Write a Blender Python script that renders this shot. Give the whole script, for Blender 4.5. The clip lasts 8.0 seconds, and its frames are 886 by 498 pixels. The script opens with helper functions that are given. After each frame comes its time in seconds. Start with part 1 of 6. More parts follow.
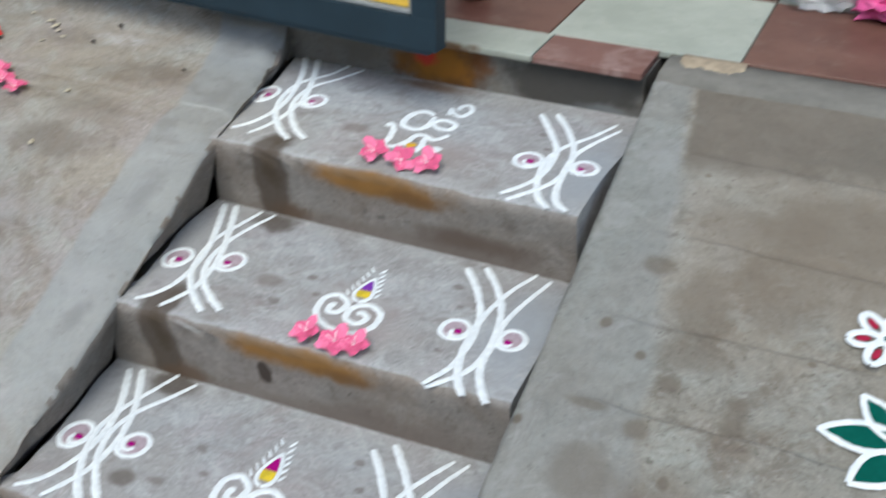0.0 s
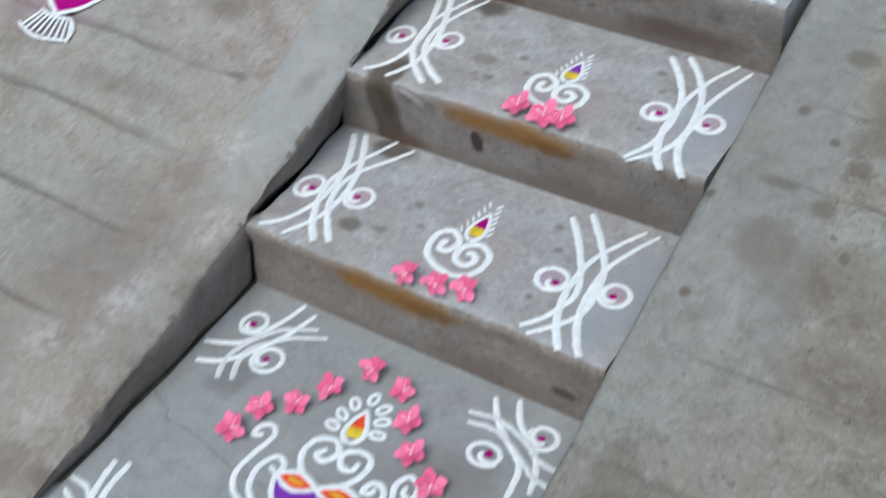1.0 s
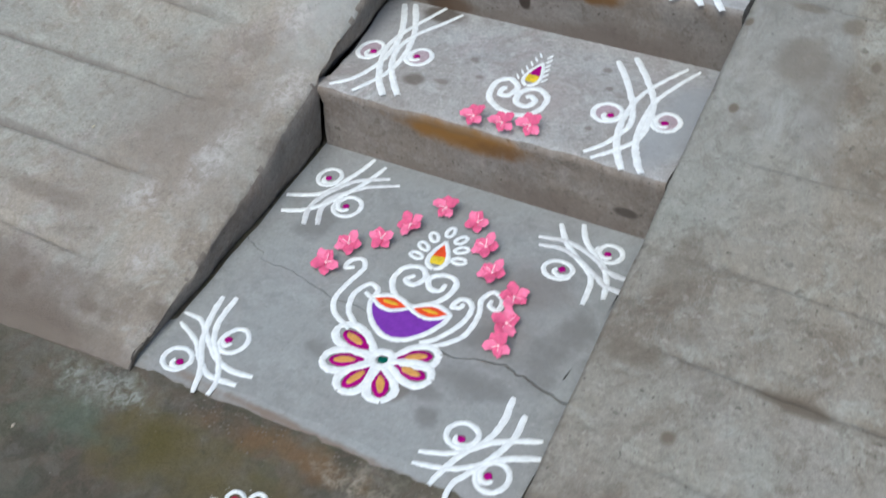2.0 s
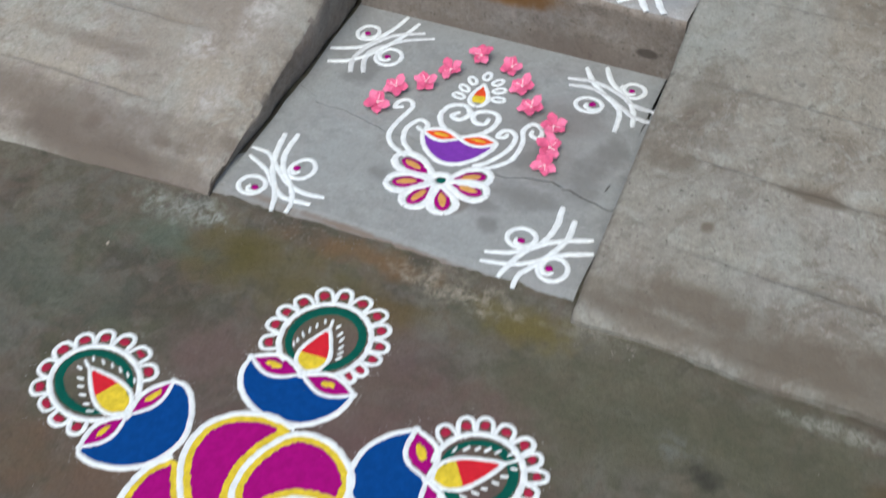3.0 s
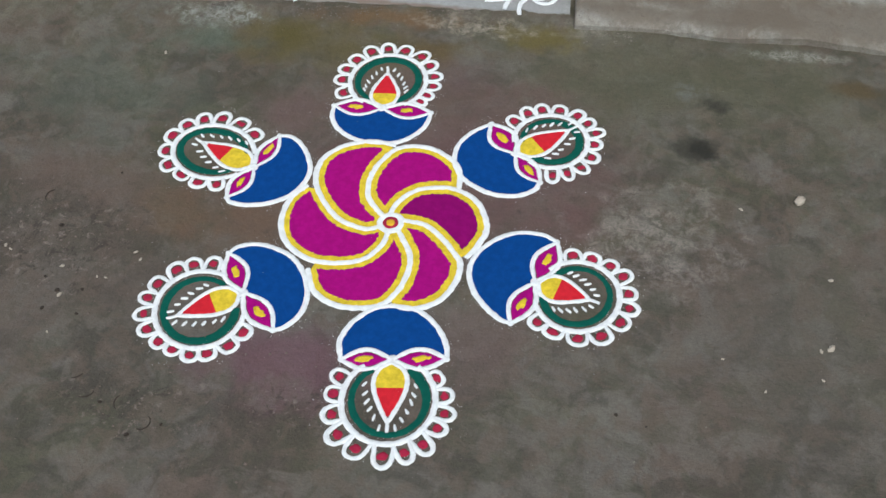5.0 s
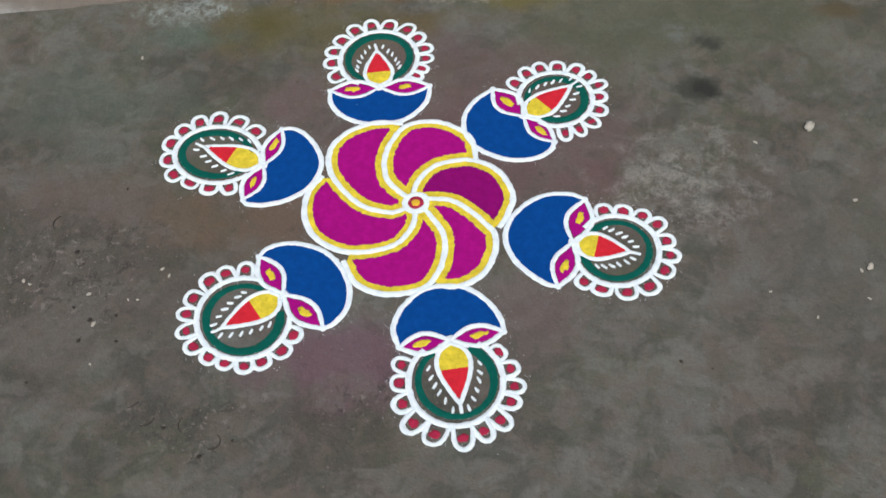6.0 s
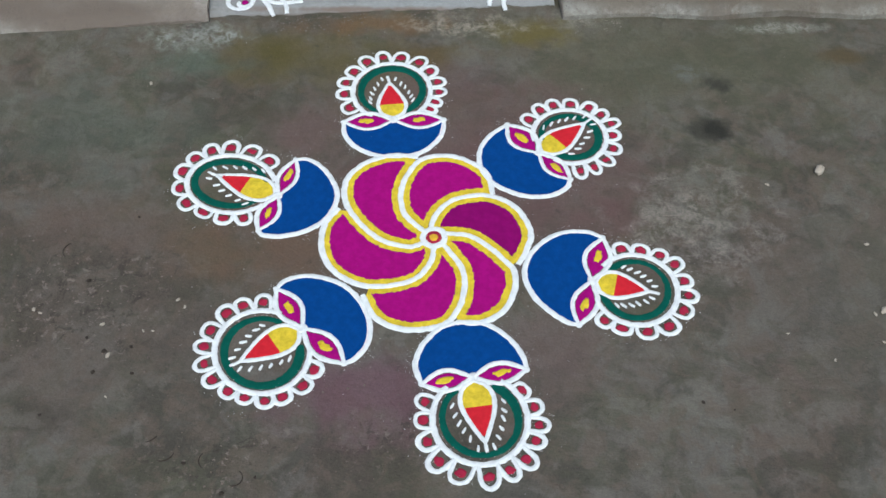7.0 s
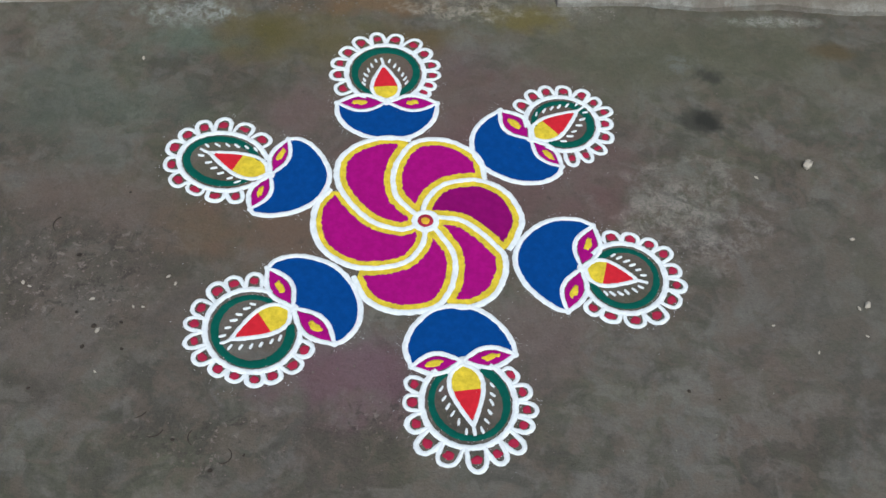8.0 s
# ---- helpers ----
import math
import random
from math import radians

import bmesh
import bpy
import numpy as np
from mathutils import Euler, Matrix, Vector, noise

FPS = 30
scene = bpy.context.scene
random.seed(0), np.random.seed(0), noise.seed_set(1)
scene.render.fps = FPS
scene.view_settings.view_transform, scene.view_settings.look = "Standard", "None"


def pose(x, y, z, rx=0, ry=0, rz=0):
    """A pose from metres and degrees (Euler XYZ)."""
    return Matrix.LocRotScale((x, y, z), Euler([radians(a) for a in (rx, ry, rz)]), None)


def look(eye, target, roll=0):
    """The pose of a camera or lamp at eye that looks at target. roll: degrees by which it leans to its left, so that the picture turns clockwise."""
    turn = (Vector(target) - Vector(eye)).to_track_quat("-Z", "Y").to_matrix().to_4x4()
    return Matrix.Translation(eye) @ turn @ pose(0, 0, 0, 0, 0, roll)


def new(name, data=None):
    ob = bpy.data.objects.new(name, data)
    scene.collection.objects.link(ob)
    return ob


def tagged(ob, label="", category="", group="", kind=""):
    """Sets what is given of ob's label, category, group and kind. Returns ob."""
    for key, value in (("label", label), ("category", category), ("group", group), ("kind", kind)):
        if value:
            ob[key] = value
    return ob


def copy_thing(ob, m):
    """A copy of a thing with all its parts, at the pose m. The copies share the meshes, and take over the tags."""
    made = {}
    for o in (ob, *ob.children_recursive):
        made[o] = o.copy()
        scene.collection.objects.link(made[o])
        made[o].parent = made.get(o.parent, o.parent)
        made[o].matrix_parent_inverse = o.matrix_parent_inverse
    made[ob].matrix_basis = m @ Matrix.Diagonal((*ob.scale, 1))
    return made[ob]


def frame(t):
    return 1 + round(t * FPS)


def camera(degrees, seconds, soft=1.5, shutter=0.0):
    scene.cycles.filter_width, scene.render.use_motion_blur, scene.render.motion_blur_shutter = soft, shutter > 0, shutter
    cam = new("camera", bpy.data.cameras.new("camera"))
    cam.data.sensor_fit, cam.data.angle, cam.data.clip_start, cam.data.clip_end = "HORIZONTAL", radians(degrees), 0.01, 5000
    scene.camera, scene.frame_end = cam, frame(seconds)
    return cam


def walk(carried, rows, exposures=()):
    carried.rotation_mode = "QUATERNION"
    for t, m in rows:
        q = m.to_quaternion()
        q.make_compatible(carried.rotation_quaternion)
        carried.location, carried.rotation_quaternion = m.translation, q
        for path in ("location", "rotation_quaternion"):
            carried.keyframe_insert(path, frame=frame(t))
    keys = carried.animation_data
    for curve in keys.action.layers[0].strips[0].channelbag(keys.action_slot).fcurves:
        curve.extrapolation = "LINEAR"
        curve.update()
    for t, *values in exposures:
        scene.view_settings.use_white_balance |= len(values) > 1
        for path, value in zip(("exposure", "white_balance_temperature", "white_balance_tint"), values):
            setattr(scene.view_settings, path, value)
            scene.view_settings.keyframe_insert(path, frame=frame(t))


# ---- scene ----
# ---------------------------------------------------------------- camera and walk
cam = camera(43.5, 8.0, soft=1.5, shutter=0.4)
PATH = [
    (0, (0.732, 0.338, 1.494), (0.029, 1.897, 0.458), 0.2),
    (0.5, (0.733, 0.305, 1.483), (-0.114, 1.692, 0.318), -2.0),
    (1, (0.778, 0.142, 1.526), (-0.113, 1.382, 0.234), -2.9),
    (1.2, (0.815, 0.062, 1.521), (-0.106, 1.258, 0.208), -3.3),
    (2.3, (0.715, -0.315, 1.498), (-0.045, 0.904, 0.106), -5.0),
    (2.5, (0.679, -0.401, 1.513), (-0.042, 0.814, 0.098), -4.2),
    (3, (0.707, -0.619, 1.492), (0.038, 0.612, 0.065), -2.4),
    (3.5, (0.731, -0.879, 1.533), (0.117, 0.309, 0.047), -3.1),
    (4, (0.629, -1.079, 1.533), (0.117, 0.144, 0.035), -1.5),
    (4.5, (0.43, -1.271, 1.566), (0.074, -0.036, 0.033), -6.5),
    (4.7, (0.405, -1.308, 1.574), (0.116, -0.065, 0.033), -4.0),
    (5.8, (0.22, -1.338, 1.595), (0.049, -0.122, 0.017), -5.1),
    (6, (0.138, -1.307, 1.606), (0.055, -0.115, 0.002), -4.8),
    (6.5, (0.036, -1.284, 1.616), (0.069, -0.082, 0.017), 0.5),
    (7, (-0.006, -1.283, 1.621), (0.02, -0.061, 0.038), 0.5),
    (7.5, (-0.02, -1.294, 1.624), (0.041, -0.085, 0.031), 2.7),
    (8, (-0.039, -1.284, 1.631), (0.035, -0.09, 0.028), 3.9),
]
walk(cam, [(t, look(eye, target, roll)) for t, eye, target, roll in PATH],
     exposures=((0.0, 0.31, 6200, 7), (0.5, 0.23, 6150, 7), (1.2, 0.19, 6100, 7.5), (2.5, 0.30, 6350, 8.5), (3.5, 0.26, 6550, 9), (4.5, 0.24, 6600, 8.5), (6.0, 0.31, 6450, 8), (7.0, 0.24, 6300, 7), (8.0, 0.24, 6300, 7)))

# ---------------------------------------------------------------- sky, sun, exposure
SUN_ELEVATION, SUN_ROTATION = 58.0, 172.0
world = bpy.data.worlds.new("overcast_sky")
scene.world = world
world.use_nodes = True
wn = world.node_tree
sky = wn.nodes.new("ShaderNodeTexSky")
sky.sky_type, sky.sun_disc = "NISHITA", False
sky.sun_elevation, sky.sun_rotation = radians(SUN_ELEVATION), radians(SUN_ROTATION)
sky.air_density, sky.dust_density, sky.ozone_density = 1.0, 2.5, 0.8
wn.links.new(sky.outputs[0], wn.nodes["Background"].inputs[0])
wn.nodes["Background"].inputs[1].default_value = 0.125
sun = new("sun", bpy.data.lights.new("sun", "SUN"))
sun.data.energy, sun.data.angle, sun.data.color = 1.85, radians(40), (1.0, 0.96, 0.90)
a, e = radians(SUN_ROTATION), radians(SUN_ELEVATION)
sun_from = Vector((math.sin(a) * math.cos(e), math.cos(a) * math.cos(e), math.sin(e)))
sun.matrix_world = look(sun_from * 30, (0, 0, 0))

# ---------------------------------------------------------------- node helpers


class Nodes:
    """A small writer of procedural materials; colours are linear."""

    def __init__(self, name, rough=0.85):
        self.mat = bpy.data.materials.new(name)
        self.mat.use_nodes = True
        self.t = self.mat.node_tree
        self.bsdf = self.t.nodes["Principled BSDF"]
        self.bsdf.inputs["Roughness"].default_value = rough
        self.bsdf.inputs["Specular IOR Level"].default_value = 0.25
        self.place = self.t.nodes.new("ShaderNodeTexCoord").outputs["Object"]

    def node(self, kind, **values):
        n = self.t.nodes.new(kind)
        for k, v in values.items():
            n.inputs[k.replace("_", " ")].default_value = v
        return n

    def link(self, a, b):
        self.t.links.new(a, b)

    def noise(self, scale, detail=4.0, rough=0.55, stretch=None, shift=0.0, twist=0.0):
        n = self.node("ShaderNodeTexNoise", Scale=scale, Detail=detail, Roughness=rough, Distortion=twist)
        m = self.node("ShaderNodeMapping")
        m.inputs["Location"].default_value = (shift, shift * 0.7, shift * 0.3)
        if stretch:
            m.inputs["Scale"].default_value = stretch
        self.link(self.place, m.inputs["Vector"])
        self.link(m.outputs[0], n.inputs["Vector"])
        return n.outputs["Fac"]

    def span(self, value, low, high, out0=0.0, out1=1.0):
        n = self.node("ShaderNodeMapRange")
        n.interpolation_type = "SMOOTHSTEP"
        self.link(value, n.inputs["Value"])
        for k, v in (("From Min", low), ("From Max", high), ("To Min", out0), ("To Max", out1)):
            n.inputs[k].default_value = v
        return n.outputs[0]

    def math(self, how, a, b):
        n = self.node("ShaderNodeMath")
        n.operation = how
        for i, v in enumerate((a, b)):
            if isinstance(v, (int, float)):
                n.inputs[i].default_value = v
            else:
                self.link(v, n.inputs[i])
        return n.outputs[0]

    def mix(self, fac, a, b, how="MIX"):
        n = self.node("ShaderNodeMix")
        n.data_type, n.blend_type = "RGBA", how
        for i, v in ((0, fac), (6, a), (7, b)):
            if isinstance(v, (int, float)):
                n.inputs[i].default_value = v
            elif isinstance(v, tuple):
                n.inputs[i].default_value = (*v, 1.0)
            else:
                self.link(v, n.inputs[i])
        return n.outputs[2]

    def axis(self, i):
        n = self.node("ShaderNodeSeparateXYZ")
        self.link(self.place, n.inputs[0])
        return n.outputs[i]

    def spot(self, centre, radii, soft=0.45, wobble=0.5, scale=9.0):
        """A blot with a ragged edge round a place."""
        v = self.node("ShaderNodeVectorMath")
        v.operation = "SUBTRACT"
        self.link(self.place, v.inputs[0])
        v.inputs[1].default_value = centre
        d = self.node("ShaderNodeVectorMath")
        d.operation = "DIVIDE"
        self.link(v.outputs[0], d.inputs[0])
        d.inputs[1].default_value = radii
        ln = self.node("ShaderNodeVectorMath")
        ln.operation = "LENGTH"
        self.link(d.outputs[0], ln.inputs[0])
        w = self.math("MULTIPLY", self.math("SUBTRACT", self.noise(scale, 3.0, 0.6, shift=centre[0] * 7), 0.5), wobble * 2)
        return self.span(self.math("ADD", ln.outputs["Value"], w), 1.0, 1.0 - soft)

    def blot(self, colour, centre, radii, tint, strength=1.0, soft=0.45, wobble=0.5, scale=9.0, fleck=False):
        if fleck:
            s = self.math("MULTIPLY", self.spot(centre, radii, soft, wobble, scale), self.span(self.noise(38, 7, 0.78, shift=centre[1] * 3, twist=0.5), 0.40, 0.62))
            return self.mix(self.math("MULTIPLY", s, strength), colour, tint)
        return self.mix(self.math("MULTIPLY", self.spot(centre, radii, soft, wobble, scale), strength), colour, tint)

    def finish(self, colour, height=None, strength=0.3, size=0.002):
        self.link(colour, self.bsdf.inputs["Base Color"])
        if height is not None:
            b = self.node("ShaderNodeBump", Strength=strength, Distance=size)
            self.link(height, b.inputs["Height"])
            self.link(b.outputs[0], self.bsdf.inputs["Normal"])
        return self.mat


def grain(n, c, coarse=0.10, fine=0.09):
    """Sandy speckle at about 9 mm and 3 mm."""
    c = n.mix(coarse, c, n.mix(n.span(n.noise(110, 5, 0.75, shift=71), 0.34, 0.66), (0.14, 0.14, 0.14), (0.86, 0.86, 0.86)), "OVERLAY")
    return n.mix(fine, c, n.mix(n.span(n.noise(330, 3, 0.75), 0.34, 0.66), (0.10, 0.10, 0.10), (0.90, 0.90, 0.90)), "OVERLAY")


def cement(n, warm, cool, pink, shift=0.0, large=1.3, brown=(0.160, 0.132, 0.100), browns=0.5, pits=1.0):
    """Weathered cement: broad drifts of hue, brown weather stains, fine mottling, pits, pale scuffs and grain."""
    c = n.mix(n.span(n.noise(large, 5, 0.62, shift=shift, twist=0.5), 0.40, 0.60), cool, warm)
    c = n.mix(n.math("MULTIPLY", n.span(n.noise(large * 1.7, 5, 0.62, shift=shift + 3, twist=0.6), 0.50, 0.66), 0.8), c, pink)
    c = n.mix(n.math("MULTIPLY", n.span(n.noise(large * 2.6, 6, 0.68, shift=shift + 9, twist=0.9), 0.50, 0.66), browns), c, brown)
    c = n.mix(n.math("MULTIPLY", n.span(n.noise(large * 8, 7, 0.74, shift=shift + 14, twist=0.6), 0.51, 0.63), browns * 0.7), c, tuple(v * 0.85 for v in brown))
    c = n.mix(n.math("MULTIPLY", n.span(n.noise(13, 7, 0.74, shift=shift + 5, twist=0.6), 0.50, 0.64), 0.60), c, tuple(min(1.0, v * 1.24) for v in cool))
    c = n.mix(n.math("MULTIPLY", n.span(n.noise(24, 7, 0.78, shift=shift, twist=0.5), 0.52, 0.64), 0.30 + 0.35 * pits), c, tuple(v * 0.60 for v in warm))
    c = n.mix(n.math("MULTIPLY", n.span(n.noise(46, 5, 0.7, shift=shift + 22), 0.56, 0.68), 0.6), c, tuple(min(1.0, v * 1.3) for v in pink))
    c = n.mix(n.math("MULTIPLY", n.span(n.noise(38, 2, 0.5, shift=shift + 8), 0.70, 0.75), 0.6 * pits), c, tuple(v * 0.42 for v in warm))
    c = n.mix(n.math("MULTIPLY", n.span(n.noise(95, 2, 0.5, shift=shift + 18), 0.68, 0.74), 0.8 * pits), c, tuple(v * 0.35 for v in warm))
    c = n.mix(n.math("MULTIPLY", n.span(n.noise(70, 6, 0.76, shift=shift + 31, twist=0.4), 0.53, 0.66), 0.30), c, tuple(v * 0.62 for v in warm))
    return grain(n, c, 0.14, 0.11)


def cement_height(n, shift=0.0):
    h = n.math("ADD", n.math("MULTIPLY", n.noise(26, 6, 0.65, shift=shift), 1.0), n.math("MULTIPLY", n.noise(230, 4, 0.7), 0.35))
    return h


# ---------------------------------------------------------------- materials
def ground_material():
    n = Nodes("trodden_cement_ground", 0.8)
    c = n.mix(n.span(n.noise(1.9, 6, 0.64), 0.36, 0.66), (0.06206, 0.05724, 0.04545), (0.09549, 0.09222, 0.07362))
    c = n.mix(n.math("MULTIPLY", n.span(n.noise(5.5, 7, 0.72, shift=4, twist=0.8), 0.46, 0.62), 0.75), c, (0.1245, 0.1155, 0.09252))
    c = n.mix(n.math("MULTIPLY", n.span(n.noise(3.2, 6, 0.66, shift=11, twist=0.5), 0.47, 0.62), 0.45), c, (0.06227, 0.06572, 0.04377))
    c = n.mix(n.math("MULTIPLY", n.span(n.noise(8.5, 6, 0.74, shift=17, twist=0.8), 0.49, 0.62), 0.75), c, (0.09549, 0.07208, 0.05173))
    c = n.mix(n.math("MULTIPLY", n.span(n.noise(17, 7, 0.76, shift=27, twist=0.6), 0.50, 0.63), 0.7), c, (0.037, 0.034, 0.028))
    c = n.mix(n.math("MULTIPLY", n.span(n.noise(22, 7, 0.76, shift=37, twist=0.6), 0.52, 0.66), 0.65), c, (0.1504, 0.142, 0.1154))
    y = n.axis(1)
    moss = n.math("MULTIPLY", n.span(n.math("ADD", y, n.math("MULTIPLY", n.math("SUBTRACT", n.noise(4.4, 6, 0.68, shift=2), 0.5), 0.7)), 0.14, 0.5), 0.72)
    c = n.mix(moss, c, n.mix(n.span(n.noise(7, 6, 0.72, shift=33, twist=0.6), 0.40, 0.62), (0.085, 0.076, 0.054), (0.130, 0.112, 0.083)))
    warm = n.span(n.math("ADD", y, n.math("MULTIPLY", n.math("SUBTRACT", n.noise(2.6, 6, 0.66, shift=52), 0.5), 1.2)), 0.05, -0.35)
    c = n.mix(n.math("MULTIPLY", warm, 0.45), c, n.mix(n.span(n.noise(12, 6, 0.74, shift=57, twist=0.5), 0.42, 0.60), (0.088, 0.074, 0.064), (0.128, 0.108, 0.095)))
    # broad drifts of old powder and damp: reddish brown, olive, umber and grey
    for shift, scale, tint, k in ((81, 2.4, (0.092, 0.064, 0.052), 0.55), (87, 3.3, (0.068, 0.069, 0.040), 0.65),
                                  (93, 4.6, (0.048, 0.040, 0.031), 0.65), (99, 6.0, (0.118, 0.110, 0.096), 0.55),
                                  (105, 9.0, (0.044, 0.040, 0.030), 0.60), (111, 11.0, (0.128, 0.116, 0.096), 0.50), (117, 15.0, (0.056, 0.054, 0.036), 0.45), (123, 19.0, (0.104, 0.078, 0.060), 0.45)):
        c = n.mix(n.math("MULTIPLY", n.span(n.noise(scale, 5, 0.60, shift=shift, twist=0.7), 0.49, 0.60), k), c, tint)
    for place, radii, tint, k, soft, wobble, scale in (
            ((0.02, 0.02, 0), (0.62, 0.50, 1), (0.090, 0.066, 0.054), 0.45, 0.9, 0.9, 5),
            ((0.58, 0.46, 0), (0.55, 0.26, 1), (0.072, 0.072, 0.043), 0.65, 0.9, 0.9, 6),
            ((-0.62, -0.20, 0), (0.30, 0.26, 1), (0.086, 0.066, 0.054), 0.45, 0.9, 0.9, 7),
            ((0.75, -0.15, 0), (0.35, 0.30, 1), (0.088, 0.076, 0.062), 0.45, 0.9, 0.9, 6),
            ((-0.28, 0.50, 0), (0.26, 0.13, 1), (0.086, 0.069, 0.024), 0.75, 0.9, 0.95, 12),
            ((-0.15, 0.45, 0), (0.22, 0.09, 1), (0.090, 0.075, 0.034), 0.6, 0.9, 0.9, 12),
            ((0.22, 0.565, 0), (0.13, 0.06, 1), (0.1089, 0.08692, 0.0199), 0.75, 0.8, 0.9, 12),
            ((0.0, 0.49, 0), (0.12, 0.06, 1), (0.09341, 0.0636, 0.02189), 0.7, 0.9, 0.9, 12),
            ((-0.10, 0.590, 0), (0.24, 0.040, 1), (0.138, 0.078, 0.036), 0.7, 0.9, 0.9, 18),
            ((0.07, 0.585, 0), (0.20, 0.05, 1), (0.2491, 0.2173, 0.1741), 1.0, 0.9, 1.1, 26),
            ((-0.50, 0.555, 0), (0.14, 0.06, 1), (0.2283, 0.2385, 0.2139), 1.0, 0.9, 1.1, 24),
            ((-0.50, 0.47, 0), (0.17, 0.07, 1), (0.07784, 0.1007, 0.07461), 0.65, 0.9, 0.9, 14),
            ((0.32, 0.60, 0), (0.10, 0.035, 1), (0.2283, 0.212, 0.1791), 0.7, 0.8, 0.9, 22),
            ((-0.70, 0.28, 0), (0.34, 0.20, 1), (0.070, 0.084, 0.064), 0.5, 0.9, 0.8, 9),
            ((-0.34, 0.33, 0), (0.09, 0.11, 1), (0.044, 0.040, 0.024), 0.8, 0.9, 0.9, 12),
            ((-0.33, 0.50, 0), (0.07, 0.10, 1), (0.070, 0.058, 0.016), 0.8, 0.9, 0.9, 14),
            ((-0.60, 0.02, 0), (0.22, 0.12, 1), (0.096, 0.068, 0.054), 0.6, 0.9, 0.9, 10),
            ((0.77, 0.572, 0), (0.13, 0.024, 1), (0.2802, 0.2756, 0.2388), 0.8, 0.8, 0.8, 20),
            ((0.888, 0.478, 0), (0.07, 0.035, 1), (0.07265, 0.05088, 0.02189), 0.8, 0.7, 0.7, 16),
            ((0.49, 0.02, 0), (0.20, 0.17, 1), (0.24, 0.205, 0.180), 0.72, 0.95, 1.3, 22),
            ((0.43, 0.08, 0), (0.06, 0.06, 1), (0.200, 0.175, 0.152), 0.6, 0.9, 0.9, 20),
            ((0.569, 0.267, 0), (0.068, 0.050, 1), (0.036, 0.034, 0.025), 0.9, 0.6, 0.7, 24),
            ((0.572, 0.265, 0), (0.046, 0.036, 1), (0.018, 0.0175, 0.013), 0.95, 0.8, 0.9, 30),
            ((0.598, 0.398, 0), (0.045, 0.036, 1), (0.030, 0.029, 0.021), 0.9, 0.8, 0.9, 30),
            ((0.548, 0.430, 0), (0.05, 0.04, 1), (0.116, 0.118, 0.103), 0.7, 0.7, 0.8, 22),
            ((0.16, 0.16, 0), (0.35, 0.3, 1), (0.1089, 0.05936, 0.0577), 0.75, 0.9, 0.8, 9),
            ((-0.13, -0.35, 0), (0.19, 0.13, 1), (0.112, 0.056, 0.070), 0.75, 0.9, 0.9, 12),
            ((-0.26, 0.02, 0), (0.2, 0.18, 1), (0.104, 0.064, 0.042), 0.85, 0.9, 0.9, 12),
            ((-0.42, -0.04, 0), (0.12, 0.09, 1), (0.1038, 0.0689, 0.0378), 0.5, 0.9, 0.9, 12),
            ((0.20, -0.26, 0), (0.16, 0.14, 1), (0.115, 0.080, 0.072), 0.6, 0.9, 0.9, 12),
            ((0.36, 0.03, 0), (0.06, 0.10, 1), (0.11, 0.058, 0.054), 0.4, 0.9, 0.9, 16),
            ((-0.24, 0.26, 0), (0.14, 0.12, 1), (0.115, 0.070, 0.066), 0.6, 0.9, 0.9, 12),
            ((0.05, 0.40, 0), (0.14, 0.10, 1), (0.10, 0.062, 0.062), 0.5, 0.9, 0.9, 12),
            ((-0.02, 0.36, 0), (0.22, 0.14, 1), (0.1038, 0.07208, 0.0577), 0.5, 0.9, 0.9, 12)):
        c = n.blot(c, place, radii, tint, k, soft, wobble, scale, tint[1] > 0.11)
    # crumbly soil trodden in where litter has gathered
    for px, py, rx, ry in ((-0.62, -0.14, 0.26, 0.22), (-0.32, -0.46, 0.22, 0.10), (-0.05, -0.42, 0.14, 0.10)):
        soil = n.spot((px, py, 0), (rx, ry, 1), 0.9, 0.7, 9)
        c = n.mix(n.math("MULTIPLY", n.math("MULTIPLY", soil, n.span(n.noise(42, 6, 0.74, shift=66 + px, twist=0.5), 0.52, 0.62)), 0.8), c, (0.038, 0.030, 0.024))
        c = n.mix(n.math("MULTIPLY", n.math("MULTIPLY", soil, n.span(n.noise(58, 5, 0.72, shift=76 + py, twist=0.5), 0.57, 0.64)), 0.7), c, (0.185, 0.150, 0.128))
    c = n.mix(n.math("MULTIPLY", n.span(n.noise(60, 6, 0.76, shift=6), 0.55, 0.74), 0.6), c, (0.032, 0.028, 0.024))
    c = n.mix(n.math("MULTIPLY", n.span(n.noise(110, 3, 0.6, shift=21), 0.70, 0.78), 0.8), c, (0.2283, 0.212, 0.1692))
    scratch = n.math("MULTIPLY", n.span(n.noise(14, 5, 0.7, stretch=(1.0, 6.0, 1.0), shift=41, twist=1.2), 0.68, 0.76), 0.35)
    c = n.mix(scratch, c, (0.03944, 0.03604, 0.02786))
    c = n.mix(1.0, c, (1.05, 1.10, 1.10), "MULTIPLY")
    c = grain(n, c, 0.10, 0.10)
    h = n.math("ADD", n.math("ADD", n.noise(14, 7, 0.68), n.math("MULTIPLY", n.noise(160, 4, 0.7), 0.4)), n.math("MULTIPLY", scratch, -0.4))
    n.bsdf.inputs["Specular IOR Level"].default_value = 0.35
    return n.finish(c, h, 0.75, 0.008)


